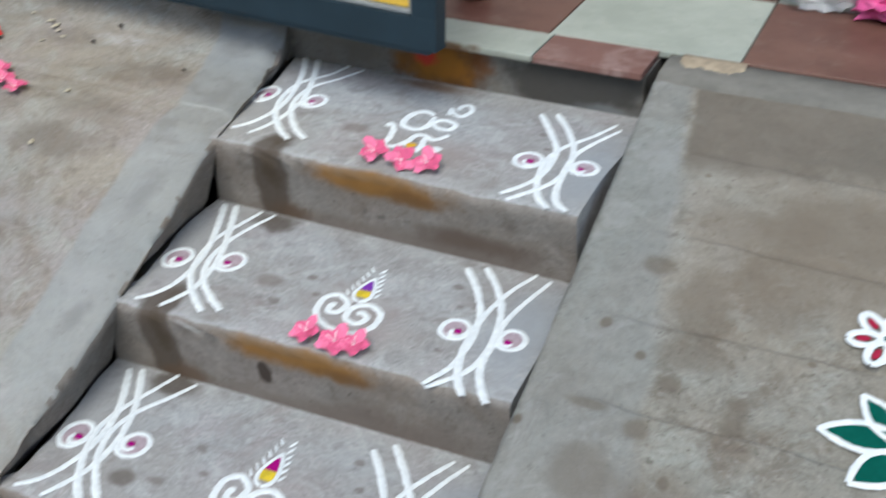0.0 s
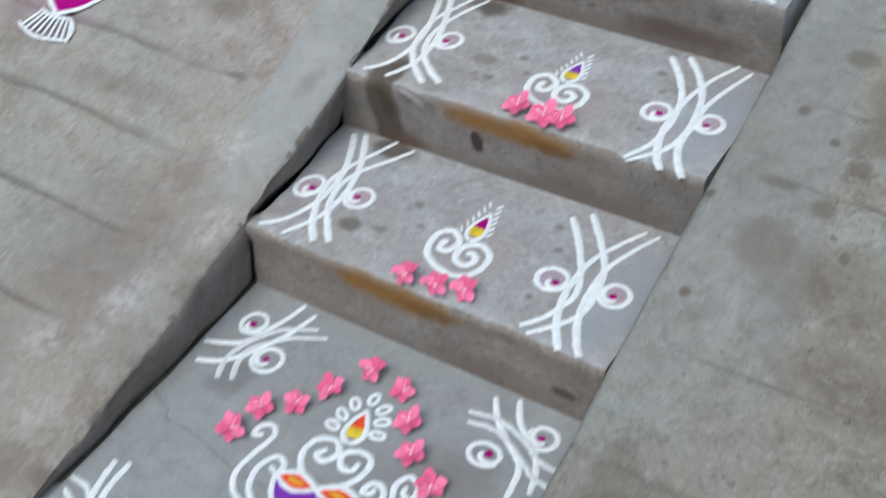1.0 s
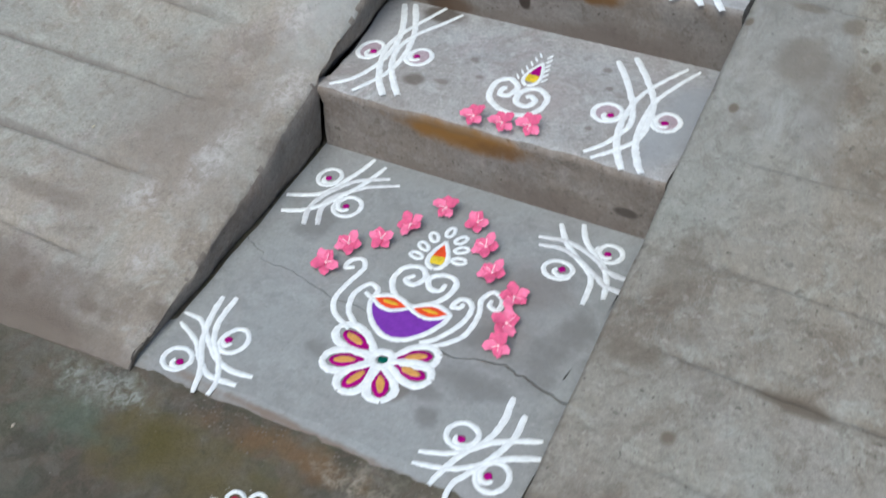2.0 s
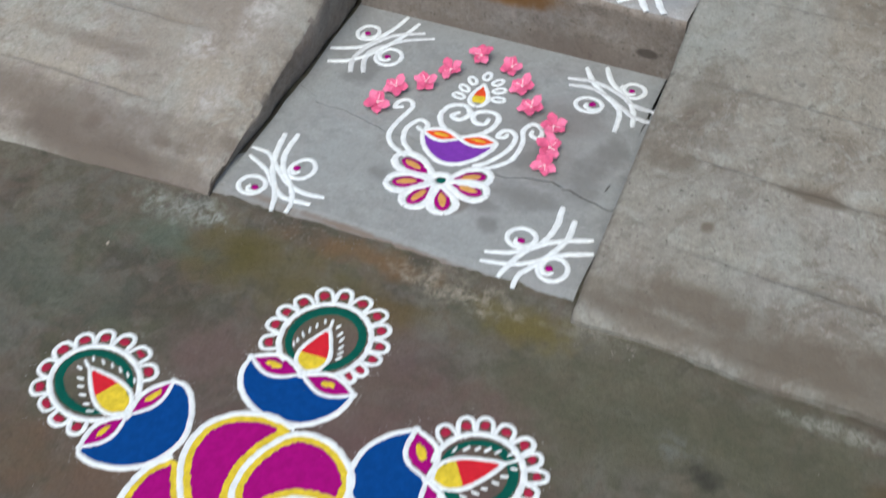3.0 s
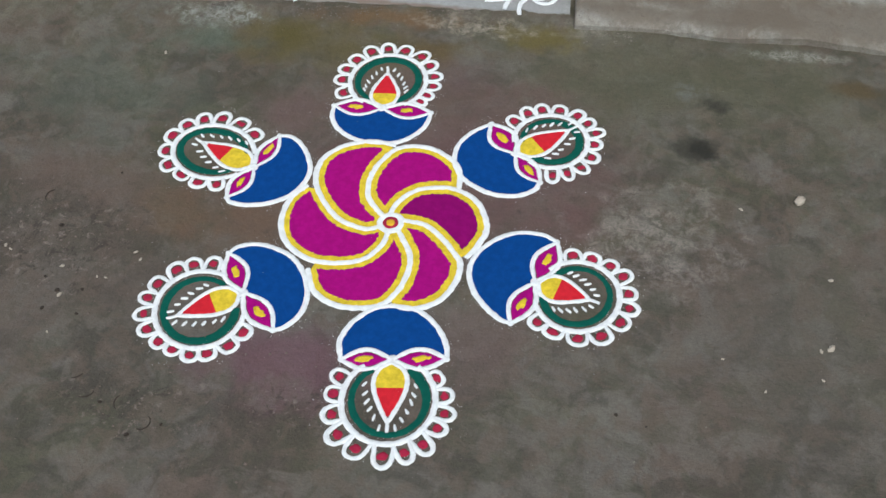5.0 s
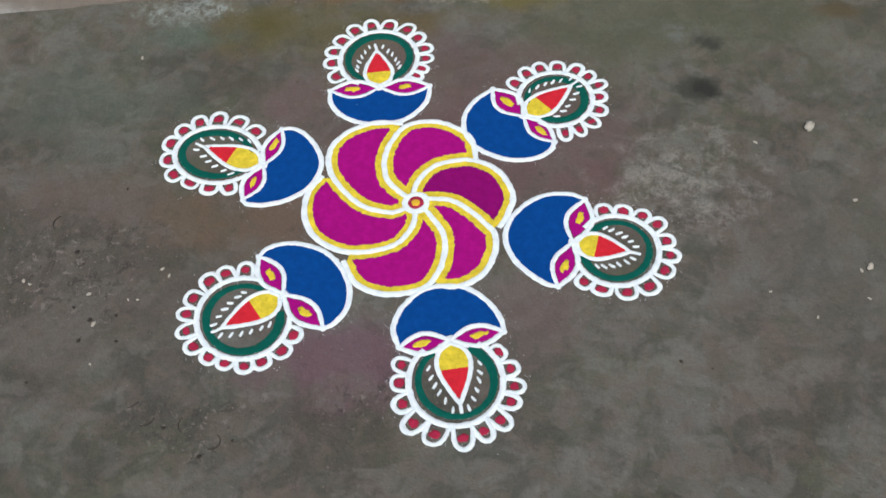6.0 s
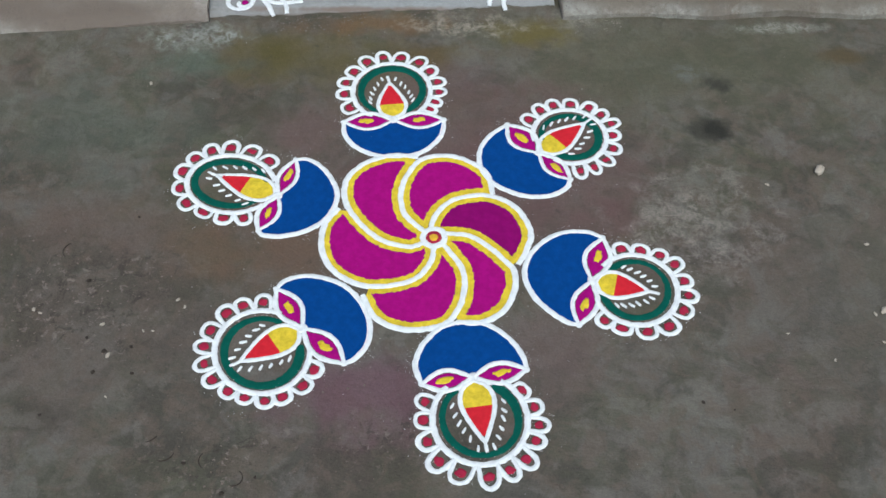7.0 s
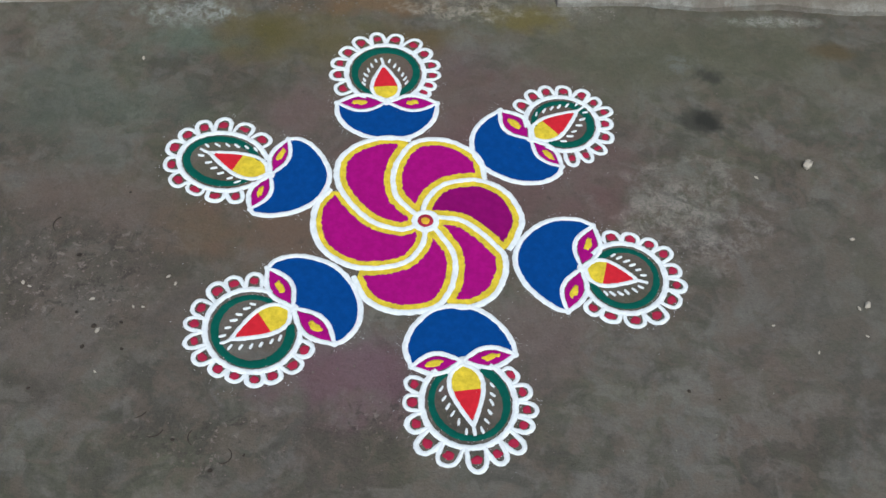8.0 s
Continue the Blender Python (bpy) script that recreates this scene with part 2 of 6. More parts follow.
def ramp_material(name, side):
    n = Nodes(name, 0.9)
    if side < 0:
        c = cement(n, (0.305, 0.280, 0.235), (0.285, 0.295, 0.268), (0.295, 0.272, 0.260), shift=-5.0, brown=(0.205, 0.170, 0.128), pits=0.55)
    else:
        c = cement(n, (0.236, 0.222, 0.186), (0.248, 0.262, 0.236), (0.250, 0.244, 0.220), shift=5.0, brown=(0.140, 0.116, 0.090), browns=0.78, pits=1.0)
    x, y = n.axis(0), n.axis(1)
    w = n.math("MULTIPLY", n.math("SUBTRACT", n.noise(7, 4, 0.6, shift=side), 0.5), 0.09)
    if side < 0:
        edge = n.math("ADD", n.math("ADD", x, n.math("MULTIPLY", y, 0.06)), n.math("MULTIPLY", w, 0.6))
        edge = n.math("ADD", edge, n.math("MULTIPLY", n.math("MAXIMUM", n.math("SUBTRACT", y, 2.15), 0.0), 0.25))
        band = n.span(edge, -0.590, -0.574)
    else:
        edge = n.math("ADD", n.math("ADD", x, n.math("MULTIPLY", y, 0.17)), n.math("MULTIPLY", w, 0.7))
        band = n.span(edge, 0.765, 0.735)
    high = n.span(n.math("ADD", y, n.math("MULTIPLY", w, 4.0)), 1.2, 1.6, 0.10, 0.75 if side < 0 else 0.55)
    band = n.math("MULTIPLY", band, high)
    c = n.mix(band, c, n.mix(n.span(n.noise(5, 5, 0.6), 0.35, 0.7), (0.265, 0.288, 0.285) if side < 0 else (0.202, 0.220, 0.213), (0.325, 0.345, 0.338) if side < 0 else (0.250, 0.266, 0.255)))
    patchy = n.span(n.noise(11, 6, 0.70, stretch=(1.0, 0.6, 1.0), shift=63 + side, twist=0.8), 0.50, 0.64)
    c = n.mix(n.math("MULTIPLY", n.math("MULTIPLY", band, patchy), 0.55), c, (0.345, 0.360, 0.352))
    murky = n.span(n.noise(8, 6, 0.72, shift=69 + side, twist=0.8), 0.52, 0.66)
    c = n.mix(n.math("MULTIPLY", n.math("MULTIPLY", band, murky), 0.5), c, (0.175, 0.168, 0.152))
    if side < 0:
        # the upper bay of the strip is darker, with a pale scored line across its foot
        c = n.mix(n.math("MULTIPLY", n.math("MULTIPLY", band, n.span(y, 2.125, 2.145)), 0.55), c, (0.225, 0.242, 0.246))
        c = n.blot(c, (-0.645, 2.131, 0), (0.075, 0.0065, 9), (0.40, 0.42, 0.42), 0.8, 0.6, 0.3, 30)
    if side > 0:
        for px, py, rx, ry, k in ((0.80, 2.12, 0.15, 0.10, .55), (0.70, 2.20, 0.20, 0.09, .75), (0.60, 2.16, 0.09, 0.08, .6), (0.40, 2.02, 0.040, 0.032, .7), (0.52, 2.14, 0.13, 0.07, .5), (0.52, 1.56, 0.15, 0.10, .4), (0.62, 1.42, 0.16, 0.08, .35), (0.561, 2.024, .045, .035, .6), (0.345, 1.877, .014, .016, .8), (0.457, 1.694, .030, .030, .7), (0.495, 1.85, .08, .04, .5), (0.366, 1.716, .05, .014, .6), (0.594, 1.757, .03, .05, .7), (0.48, 1.79, .03, .025, .7), (0.685, 1.891, .010, .008, .9), (0.626, 1.822, .014, .012, .6), (0.42, 2.255, 0.010, 0.008, .9), (0.62, 2.03, .14, .12, .55), (0.49, 1.95, 0.07, 0.11, .7), (0.40, 1.60, .07, .06, .5),
                                  (0.34, 0.97, 0.07, 0.03, .6), (0.45, 0.85, 0.018, 0.018, .9), (0.61, 0.98, 0.09, 0.022, .9), (0.35, 1.14, .05, .10, .45), (0.33, 0.66, .10, .04, .6), (0.65, .64, .2, .035, .6), (0.88, 0.66, .60, .080, .8), (0.48, 0.70, .17, .05, .8), (0.42, 0.635, .16, .03, .7),
                                  (0.27, 1.655, .012, .012, .9), (0.31, 1.478, .012, .012, .9), (0.52, 1.62, .012, .014, .8), (0.42, 1.83, .012, .012, .8)):
            c = n.blot(c, (px, py, 0), (rx, ry, 9), (0.126, 0.108, 0.084), k, 0.6, 0.55, 11)
        buff = n.math("MULTIPLY", n.math("SUBTRACT", 1.0, n.span(edge, 0.80, 0.74)), n.span(n.math("ADD", y, n.math("MULTIPLY", w, 5.0)), 1.75, 2.05))
        c = n.mix(n.math("MULTIPLY", buff, 0.32), c, (0.262, 0.226, 0.172))
        # the damp panel under the tiles, with a straight side along the pale strip
        wave = n.math("MULTIPLY", n.math("SUBTRACT", n.noise(9, 5, 0.65, shift=29), 0.5), 0.10)
        inside = n.span(n.math("ADD", n.math("ADD", x, n.math("MULTIPLY", y, 0.17)), n.math("MULTIPLY", wave, 0.3)), 0.752, 0.768)
        below = n.math("SUBTRACT", y, n.math("MULTIPLY", n.math("SUBTRACT", x, 0.4), 0.13))
        inside = n.math("MULTIPLY", inside, n.span(n.math("ADD", below, wave), 2.235, 2.30))
        inside = n.math("MULTIPLY", inside, n.span(x, 1.5, 1.1))
        c = n.mix(n.math("MULTIPLY", inside, 0.80), c, n.mix(n.span(n.noise(6, 6, 0.7, shift=19), 0.35, 0.65), (0.118, 0.104, 0.084), (0.150, 0.134, 0.110)))
    else:
        for px, py, rx, ry, k in ((-0.90, 1.95, 0.16, 0.06, .6), (-0.86, 2.04, 0.13, 0.07, .45), (-1.15, 2.31, 0.12, 0.06, .4), (-0.80, 2.23, 0.08, 0.05, .4), (-1.05, 1.80, 0.16, 0.06, .4), (-0.88, 2.2, .20, .08, .45), (-0.90, 1.70, 0.10, 0.05, .6), (-1.00, 1.45, .22, .05, .4), (-0.70, 1.33, .05, .05, .4),
                                  (-0.72, 0.595, .42, .045, .9), (-0.95, 0.68, .55, .085, .75), (-0.60, 0.62, .16, .03, .6), (-0.80, 0.62, .20, .06, .8), (-0.92, 0.64, .085, .06, .9), (-0.818, 0.665, .030, .030, .9), (-0.588, .665, .028, .028, .5), (-0.64, 0.67, .04, .02, .7), (-0.50, 0.72, .05, .03, .6), (-0.95, .85, .22, .03, .5), (-0.52, 1.13, .05, .06, .45)):
            c = n.blot(c, (px, py, 0), (rx, ry, 9), (0.145, 0.122, 0.100), k, 0.7, 0.55, 11)
        for g in (0.970, 1.178, 1.384, 1.567, 1.755):
            c = n.blot(c, (-1.21, g, 0), (0.47, 0.013, 9), (0.150, 0.135, 0.122), 0.62, 0.7, 0.35, 7)
        c = n.blot(c, (-0.755, 1.562, 0), (0.040, 0.016, 9), (0.13, 0.112, 0.10), 0.7, 0.7, 0.5, 22)
        c = n.blot(c, (-0.74, 1.10, 0), (0.30, 0.42, 9), (0.195, 0.175, 0.155), 0.62, 0.9, 0.7, 7)
        for px, py, rx, ry in ((-0.62, 1.05, 0.06, 0.13), (-0.575, 1.26, 0.05, 0.08), (-0.70, 0.92, 0.05, 0.06), (-0.66, 1.42, 0.08, 0.06), (-1.02, 2.33, 0.10, 0.03), (-0.60, 0.80, 0.05, 0.05)):
            c = n.blot(c, (px, py, 0), (rx, ry, 9), (0.43, 0.42, 0.41), 0.8, 0.8, 0.7, 14, True)
        for px, py, rx, ry in ((-0.64, 2.20, 0.05, 0.09), (-0.62, 1.86, 0.04, 0.10), (-0.585, 1.60, 0.04, 0.06), (-0.72, 2.38, 0.06, 0.04)):
            c = n.blot(c, (px, py, 0), (rx, ry, 9), (0.20, 0.205, 0.20), 0.6, 0.8, 0.8, 16)
        c = n.blot(c, (-1.35, 1.60, 0), (0.20, 0.16, 9), (0.36, 0.24, 0.33), 0.35, 0.9)
    c = n.mix(n.math("MULTIPLY", n.span(n.noise(55, 6, 0.74, shift=61), 0.56, 0.72), 0.4), c, (0.10, 0.09, 0.075))
    return n.finish(c, cement_height(n, side), 0.8, 0.007)


def flank_material():
    """Raw, rough-cast ramp side above the steps, its shade mixed into the brown."""
    n = Nodes("shaded_rough_cast_flank", 0.95)
    c = cement(n, (0.192, 0.170, 0.145), (0.188, 0.178, 0.160), (0.196, 0.175, 0.158), shift=51.0, large=2.2, brown=(0.165, 0.138, 0.110), browns=0.45, pits=0.5)
    c = n.mix(n.math("MULTIPLY", n.span(n.noise(9, 7, 0.72, shift=7), 0.54, 0.68), 0.35), c, (0.15, 0.128, 0.105))
    return n.finish(c, cement_height(n, 9.0), 0.6, 0.006)


TURMERIC, DAMP = (0.230, 0.112, 0.022), (0.066, 0.050, 0.036)


def step_material(name, level, shift, riser=False):
    """Smooth grey cement steps, with turmeric rubbed along the edge and damp runs."""
    n = Nodes(name, 0.75)
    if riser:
        # risers: a browner, darker copy of the tread cement, shade put into it
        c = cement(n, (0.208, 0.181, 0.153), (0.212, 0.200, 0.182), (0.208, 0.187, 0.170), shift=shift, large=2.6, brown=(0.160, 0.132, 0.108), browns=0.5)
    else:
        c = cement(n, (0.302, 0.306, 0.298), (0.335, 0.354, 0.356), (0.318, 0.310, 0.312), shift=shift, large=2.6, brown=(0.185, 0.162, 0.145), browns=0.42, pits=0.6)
    z, y = NOSE_Z[level], NOSE_Y[level]
    if level == 0:
        c = n.mix(0.55, c, (0.218, 0.246, 0.244))
        c = n.blot(c, (0.02, 1.0, 0), (0.2, 0.2, 1), (0.19, 0.185, 0.18), 0.5, 0.8)
        c = n.blot(c, (0.08, 1.12, 0), (0.1, 0.09, 1), (0.17, 0.16, 0.155), 0.6, 0.8)
        c = n.blot(c, (-0.02, 0.79, 0), (0.03, 0.04, 1), (0.13, 0.115, 0.10), 0.7, 0.5)
        c = n.blot(c, (-0.1, 0.615, 0), (0.5, 0.024, 1), (0.17, 0.13, 0.10), 0.7, 0.8)
        for px, py, rx, ry in ((0.02, 0.80, 0.05, 0.03), (0.06, 0.76, 0.03, 0.03), (0.09, 0.86, 0.09, 0.05), (0.17, 0.95, 0.06, 0.09), (0.06, 0.97, 0.05, 0.06), (-0.20, 0.80, 0.04, 0.03), (-0.40, 1.08, 0.06, 0.08), (0.20, 1.05, 0.04, 0.10)):
            c = n.blot(c, (px, py, 0), (rx, ry, 1), (0.150, 0.153, 0.150), 0.65, 0.8, 0.8, 16)
        c = n.blot(c, (-0.12, 0.636, 0), (0.42, 0.014, 1), (0.17, 0.125, 0.095), 0.8, 0.8, 0.7, 18)
        return n.finish(c, cement_height(n, shift), 0.35, 0.003)
    runs = {1: (-0.19, 0.20, 0.0, 0.0, 0.0), 2: (-0.165, 0.20, -0.452, 0.046, 1.0), 3: (-0.205, 0.20, -0.432, 0.048, 1.0)}[level]
    low = NOSE_Z[level - 1]
    # shade painted along the riser's foot and towards its right end
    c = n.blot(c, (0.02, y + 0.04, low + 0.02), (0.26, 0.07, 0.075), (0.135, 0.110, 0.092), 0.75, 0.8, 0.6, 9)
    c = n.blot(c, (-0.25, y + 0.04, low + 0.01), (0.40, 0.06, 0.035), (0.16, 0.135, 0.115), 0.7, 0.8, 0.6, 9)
    c = n.blot(c, (runs[0] + 0.02, y, z - 0.034), (runs[1], 0.026, 0.045), TURMERIC, 0.92, 0.6, 0.45, 15)
    c = n.blot(c, (runs[0] + 0.10, y, z - 0.050), (runs[1] * 0.62, 0.026, 0.030), (0.150, 0.078, 0.026), 0.9, 0.7, 0.6, 19)
    c = n.blot(c, (runs[0] - 0.02, y, z - 0.016), (runs[1] * 0.8, 0.026, 0.016), (0.165, 0.110, 0.060), 0.6, 0.8, 0.6, 24)
    if runs[4]:
        c = n.blot(c, (runs[2], y + 0.02, z - 0.075), (runs[3] * 1.04, 0.10, 0.17), DAMP, 0.85, 0.35, 0.30, 20)
        c = n.blot(c, (runs[2] + 0.006, y + 0.02, z - 0.05), (runs[3] * 0.55, 0.10, 0.07), (0.060, 0.043, 0.026), 0.8, 0.7, 0.6, 30)
        c = n.blot(c, (runs[2] + 0.034, y + 0.02, low + 0.012), (0.070, 0.06, 0.040), (0.105, 0.070, 0.045), 0.85, 0.7, 0.6, 18)
    if level == 3:
        c = n.blot(c, (0.02, y + 0.03, low + 0.045), (0.17, 0.08, 0.040), (0.105, 0.078, 0.060), 0.85, 0.8, 0.6, 14)
    if level < 3:
        # the run from the step above spreads over this tread
        c = n.blot(c, (-0.412 if level == 2 else -0.425, NOSE_Y[level + 1] - 0.005, z), (0.075, 0.045, 0.02), DAMP, 0.8, 0.6, 0.5, 18)
    if level == 2:
        # a small hole below the turmeric, its dark inside put into the colour
        c = n.blot(c, (-0.232, y + 0.02, z - 0.088), (0.018, 0.03, 0.034), (0.042, 0.031, 0.024), 0.95, 0.3, 0.3, 20)
    if level == 1:
        c = n.blot(c, (-0.355, 1.41, z), (0.035, 0.03, 0.02), (0.12, 0.105, 0.09), 0.8, 0.5)
        # the dark of a hole at the riser's right foot, painted on
        c = n.blot(c, (0.17, y + 0.02, z - 0.11), (0.03, 0.06, 0.014), (0.07, 0.06, 0.05), 0.9, 0.5)
    if level > 1:
        c = n.blot(c, (-0.31, NOSE_Y[level] + 0.17, z), (0.04, 0.03, 0.02), (0.15, 0.125, 0.11), 0.6, 0.6)
    c = n.blot(c, (-0.1, NOSE_Y[level] + 0.14, z), (0.16, 0.13, 0.03), (0.30, 0.255, 0.245), 0.4, 0.9)
    for px, py, r in ((-0.30, 0.215, 0.016), (-0.262, 0.165, 0.012), (-0.325, 0.115, 0.020), (-0.20, 0.06, 0.010), (0.02, 0.10, 0.012), (-0.03, 0.30, 0.014), (0.00, 0.24, 0.010)):
        c = n.blot(c, (px + 0.03 * level, y + py, z), (r, r * 0.8, 0.03), (0.155, 0.140, 0.128), 0.7, 0.6, 0.7, 40)
    if level == 3:
        c = n.blot(c, (-0.26, 2.475, z), (0.13, 0.035, 0.02), (0.15, 0.075, 0.024), 0.7, 0.9, 0.6, 24)
    c = n.blot(c, (0.20, NOSE_Y[level] + 0.2, z), (0.10, 0.24, 0.03), (0.272, 0.300, 0.318), 0.8, 0.8)
    c = n.blot(c, (-0.55, NOSE_Y[level] + 0.2, z), (0.12, 0.22, 0.03), (0.30, 0.315, 0.32), 0.7, 0.8)
    return n.finish(c, cement_height(n, shift), 0.35, 0.003)


def riser_material():
    n = Nodes("platform_front_cement", 0.8)
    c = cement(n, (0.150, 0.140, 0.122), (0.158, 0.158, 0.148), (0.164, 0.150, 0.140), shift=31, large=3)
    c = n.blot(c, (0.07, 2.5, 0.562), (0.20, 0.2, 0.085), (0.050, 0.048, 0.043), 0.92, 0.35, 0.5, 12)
    c = n.blot(c, (0.15, 2.5, 0.502), (0.09, 0.2, 0.022), (0.165, 0.178, 0.180), 0.7, 0.8, 0.7, 18)
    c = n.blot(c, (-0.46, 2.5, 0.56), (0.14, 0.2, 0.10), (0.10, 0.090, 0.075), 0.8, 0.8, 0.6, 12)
    c = n.blot(c, (-0.255, 2.5, 0.552), (0.150, 0.2, 0.088), (0.085, 0.038, 0.012), 0.95, 0.45, 0.55, 22)
    c = n.blot(c, (-0.255, 2.5, 0.545), (0.125, 0.2, 0.070), (0.225, 0.095, 0.012), 1.0, 0.7, 0.55, 24)
    c = n.blot(c, (-0.150, 2.5, 0.565), (0.036, 0.2, 0.060), (0.120, 0.044, 0.010), 0.85, 0.8, 0.7, 28)
    c = n.blot(c, (-0.285, 2.5, 0.560), (0.048, 0.2, 0.030), (0.40, 0.028, 0.018), 0.9, 0.8, 0.6, 24)
    return n.finish(c, cement_height(n, 3), 0.5, 0.004)


def powder(name, colour, vary=0.16):
    """Dry coloured powder: fully matt, grainy, thinner in places."""
    n = Nodes(name, 1.0)
    n.bsdf.inputs["Specular IOR Level"].default_value = 0.05
    c = n.mix(n.span(n.noise(60, 4, 0.7), 0.3, 0.75), tuple(v * (1 - vary) for v in colour), tuple(min(1, v * (1 + vary * 0.4)) for v in colour))
    c = n.mix(n.span(n.noise(300, 3, 0.8, shift=2), 0.60, 0.76), c, tuple(v * 0.68 + 0.012 for v in colour))
    return n.finish(c, n.math("ADD", n.noise(900, 3, 0.7), n.noise(130, 3, 0.6)), 0.5, 0.0012)


def plain(name, colour, rough=0.6, vary=0.15, scale=20.0, metal=0.0, bump=0.2):
    n = Nodes(name, rough)
    n.bsdf.inputs["Metallic"].default_value = metal
    c = n.mix(n.noise(scale, 5, 0.6), tuple(v * (1 - vary) for v in colour), tuple(min(1, v * (1 + vary)) for v in colour))
    return n.finish(c, n.noise(scale * 6, 4, 0.6), bump, 0.002)


NOSE_Y = [0.635, 1.312, 1.665, 2.035, 2.50]
NOSE_Z = [0.006, 0.171, 0.336, 0.501, 0.615]
GROUND = ground_material()
RAMP_L, RAMP_R = ramp_material("ramp_cement_brown", -1), ramp_material("ramp_cement_pale", 1)
STEP = [step_material("step_cement", i, 3.0 + 7 * i) for i in range(4)]
STEP_FRONT = [step_material("shaded_step_front_cement", i, 3.0 + 7 * i, True) for i in range(4)]
RISER = riser_material()
WHITE = powder("white_rice_powder", (0.755, 0.815, 0.825), 0.14)
PINK_WASH = powder("thin_pink_powder", (0.40, 0.335, 0.37), 0.2)
THIN_WHITE = powder("thin_white_powder", (0.58, 0.59, 0.60), 0.2)


def smeared_powder():
    """White powder rubbed thin, the cement showing through in flecks."""
    n = Nodes("smeared_white_powder", 1.0)
    c = n.mix(n.span(n.noise(40, 6, 0.78, twist=0.5), 0.42, 0.66), (0.62, 0.665, 0.68), (0.50, 0.525, 0.535))
    return n.finish(c, n.noise(200, 3, 0.7), 0.3, 0.001)


SMEARED = smeared_powder()
MAGENTA = powder("magenta_powder", (0.335, 0.005, 0.178))
DEEP_MAGENTA = powder("deep_magenta_powder", (0.225, 0.004, 0.128))
BLUE = powder("blue_powder", (0.003, 0.054, 0.232))
YELLOW = powder("yellow_powder", (0.70, 0.54, 0.045), 0.26)
AMBER = powder("amber_powder", (0.72, 0.43, 0.04))
PEACH = powder("peach_powder", (0.62, 0.33, 0.10))
RED = powder("red_powder", (0.58, 0.022, 0.036))
CRIMSON = powder("crimson_powder", (0.36, 0.024, 0.060))
GREEN = powder("green_powder", (0.005, 0.090, 0.067))
PURPLE = powder("purple_powder", (0.19, 0.045, 0.38))
ORANGE = powder("orange_powder", (0.74, 0.085, 0.03))
PETAL = plain("pink_petal", (0.74, 0.175, 0.315), 0.6, 0.35, 90)
PETAL_DEEP = plain("deep_pink_petal", (0.63, 0.105, 0.225), 0.6, 0.4, 90)
PISTIL = plain("pale_flower_throat", (0.85, 0.62, 0.66), 0.6)
HIBISCUS = plain("red_petal", (0.66, 0.012, 0.02), 0.5, 0.3, 50)
STEEL = plain("slate_blue_gate_paint", (0.0175, 0.034, 0.047), 0.45, 0.3, 9)
TRIM = plain("pale_grey_bead", (0.25, 0.27, 0.27), 0.5)
PANEL = plain("yellow_gate_panel", (0.74, 0.49, 0.07), 0.45, 0.2, 14)
MORTAR = plain("grey_mortar", (0.172, 0.169, 0.150), 0.9, 0.45, 22, bump=0.8)
BUFF = plain("buff_mortar", (0.34, 0.285, 0.205), 0.9, 0.6, 45, bump=1.0)
FLANK = flank_material()


def worn_tile(name, low, high, dust):
    n = Nodes(name, 0.42)
    c = n.mix(n.span(n.noise(5, 6, 0.68), 0.35, 0.65), low, high)
    c = n.mix(n.math("MULTIPLY", n.span(n.noise(18, 7, 0.76, shift=5, twist=0.5), 0.52, 0.70), 0.5), c, dust)
    c = n.mix(n.math("MULTIPLY", n.span(n.noise(60, 5, 0.7, shift=8), 0.60, 0.74), 0.5), c, tuple(v * 0.5 for v in low))
    # grime along the front edge and the rusty splash that ran over it
    c = n.blot(c, (-0.10, 2.462, 0.600), (0.50, 0.016, 0.016), (0.13, 0.125, 0.108), 0.7, 0.8, 0.6, 14)
    c = n.blot(c, (-0.205, 2.462, 0.600), (0.085, 0.022, 0.03), (0.120, 0.055, 0.018), 0.9, 0.6, 0.6, 24)
    return n.finish(c, n.noise(60, 5, 0.7), 0.15, 0.002)


def chipped_tile():
    """The red edging tile, its face worn pale and dusty."""
    n = Nodes("chipped_red_tile", 0.6)
    c = n.mix(n.noise(9, 5, 0.6), (0.135, 0.066, 0.054), (0.215, 0.118, 0.098))
    c = n.mix(n.span(n.noise(7, 6, 0.70, shift=3, twist=0.6), 0.44, 0.62), c, (0.265, 0.180, 0.160))
    c = n.mix(n.math("MULTIPLY", n.span(n.noise(40, 6, 0.75, shift=13), 0.60, 0.74), 0.4), c, (0.40, 0.32, 0.29))
    return n.finish(c, n.noise(45, 6, 0.7), 0.6, 0.004)


TILE_CHIPPED = chipped_tile()
TILE_WHITE = worn_tile("cream_cement_tile", (0.300, 0.335, 0.288), (0.375, 0.412, 0.360), (0.43, 0.455, 0.41))
TILE_RED = worn_tile("dull_red_cement_tile", (0.118, 0.056, 0.042), (0.158, 0.080, 0.060), (0.215, 0.150, 0.125))
PLASTER = plain("unseen_wall_plaster", (0.50, 0.48, 0.43), 0.9, 0.15, 3)
STONE = plain("pale_pebble", (0.40, 0.365, 0.30), 0.85, 0.4, 60)
DARK_BIT = plain("dark_litter", (0.035, 0.028, 0.022), 0.8, 0.3, 40)
GRIT = plain("grit", (0.145, 0.120, 0.102), 0.9, 0.7, 5)
SCRAP = plain("cream_petal_scrap", (0.50, 0.46, 0.34), 0.7, 0.3, 60)
CRUMB = plain("cement_crumb", (0.155, 0.140, 0.122), 0.95, 0.6, 8)
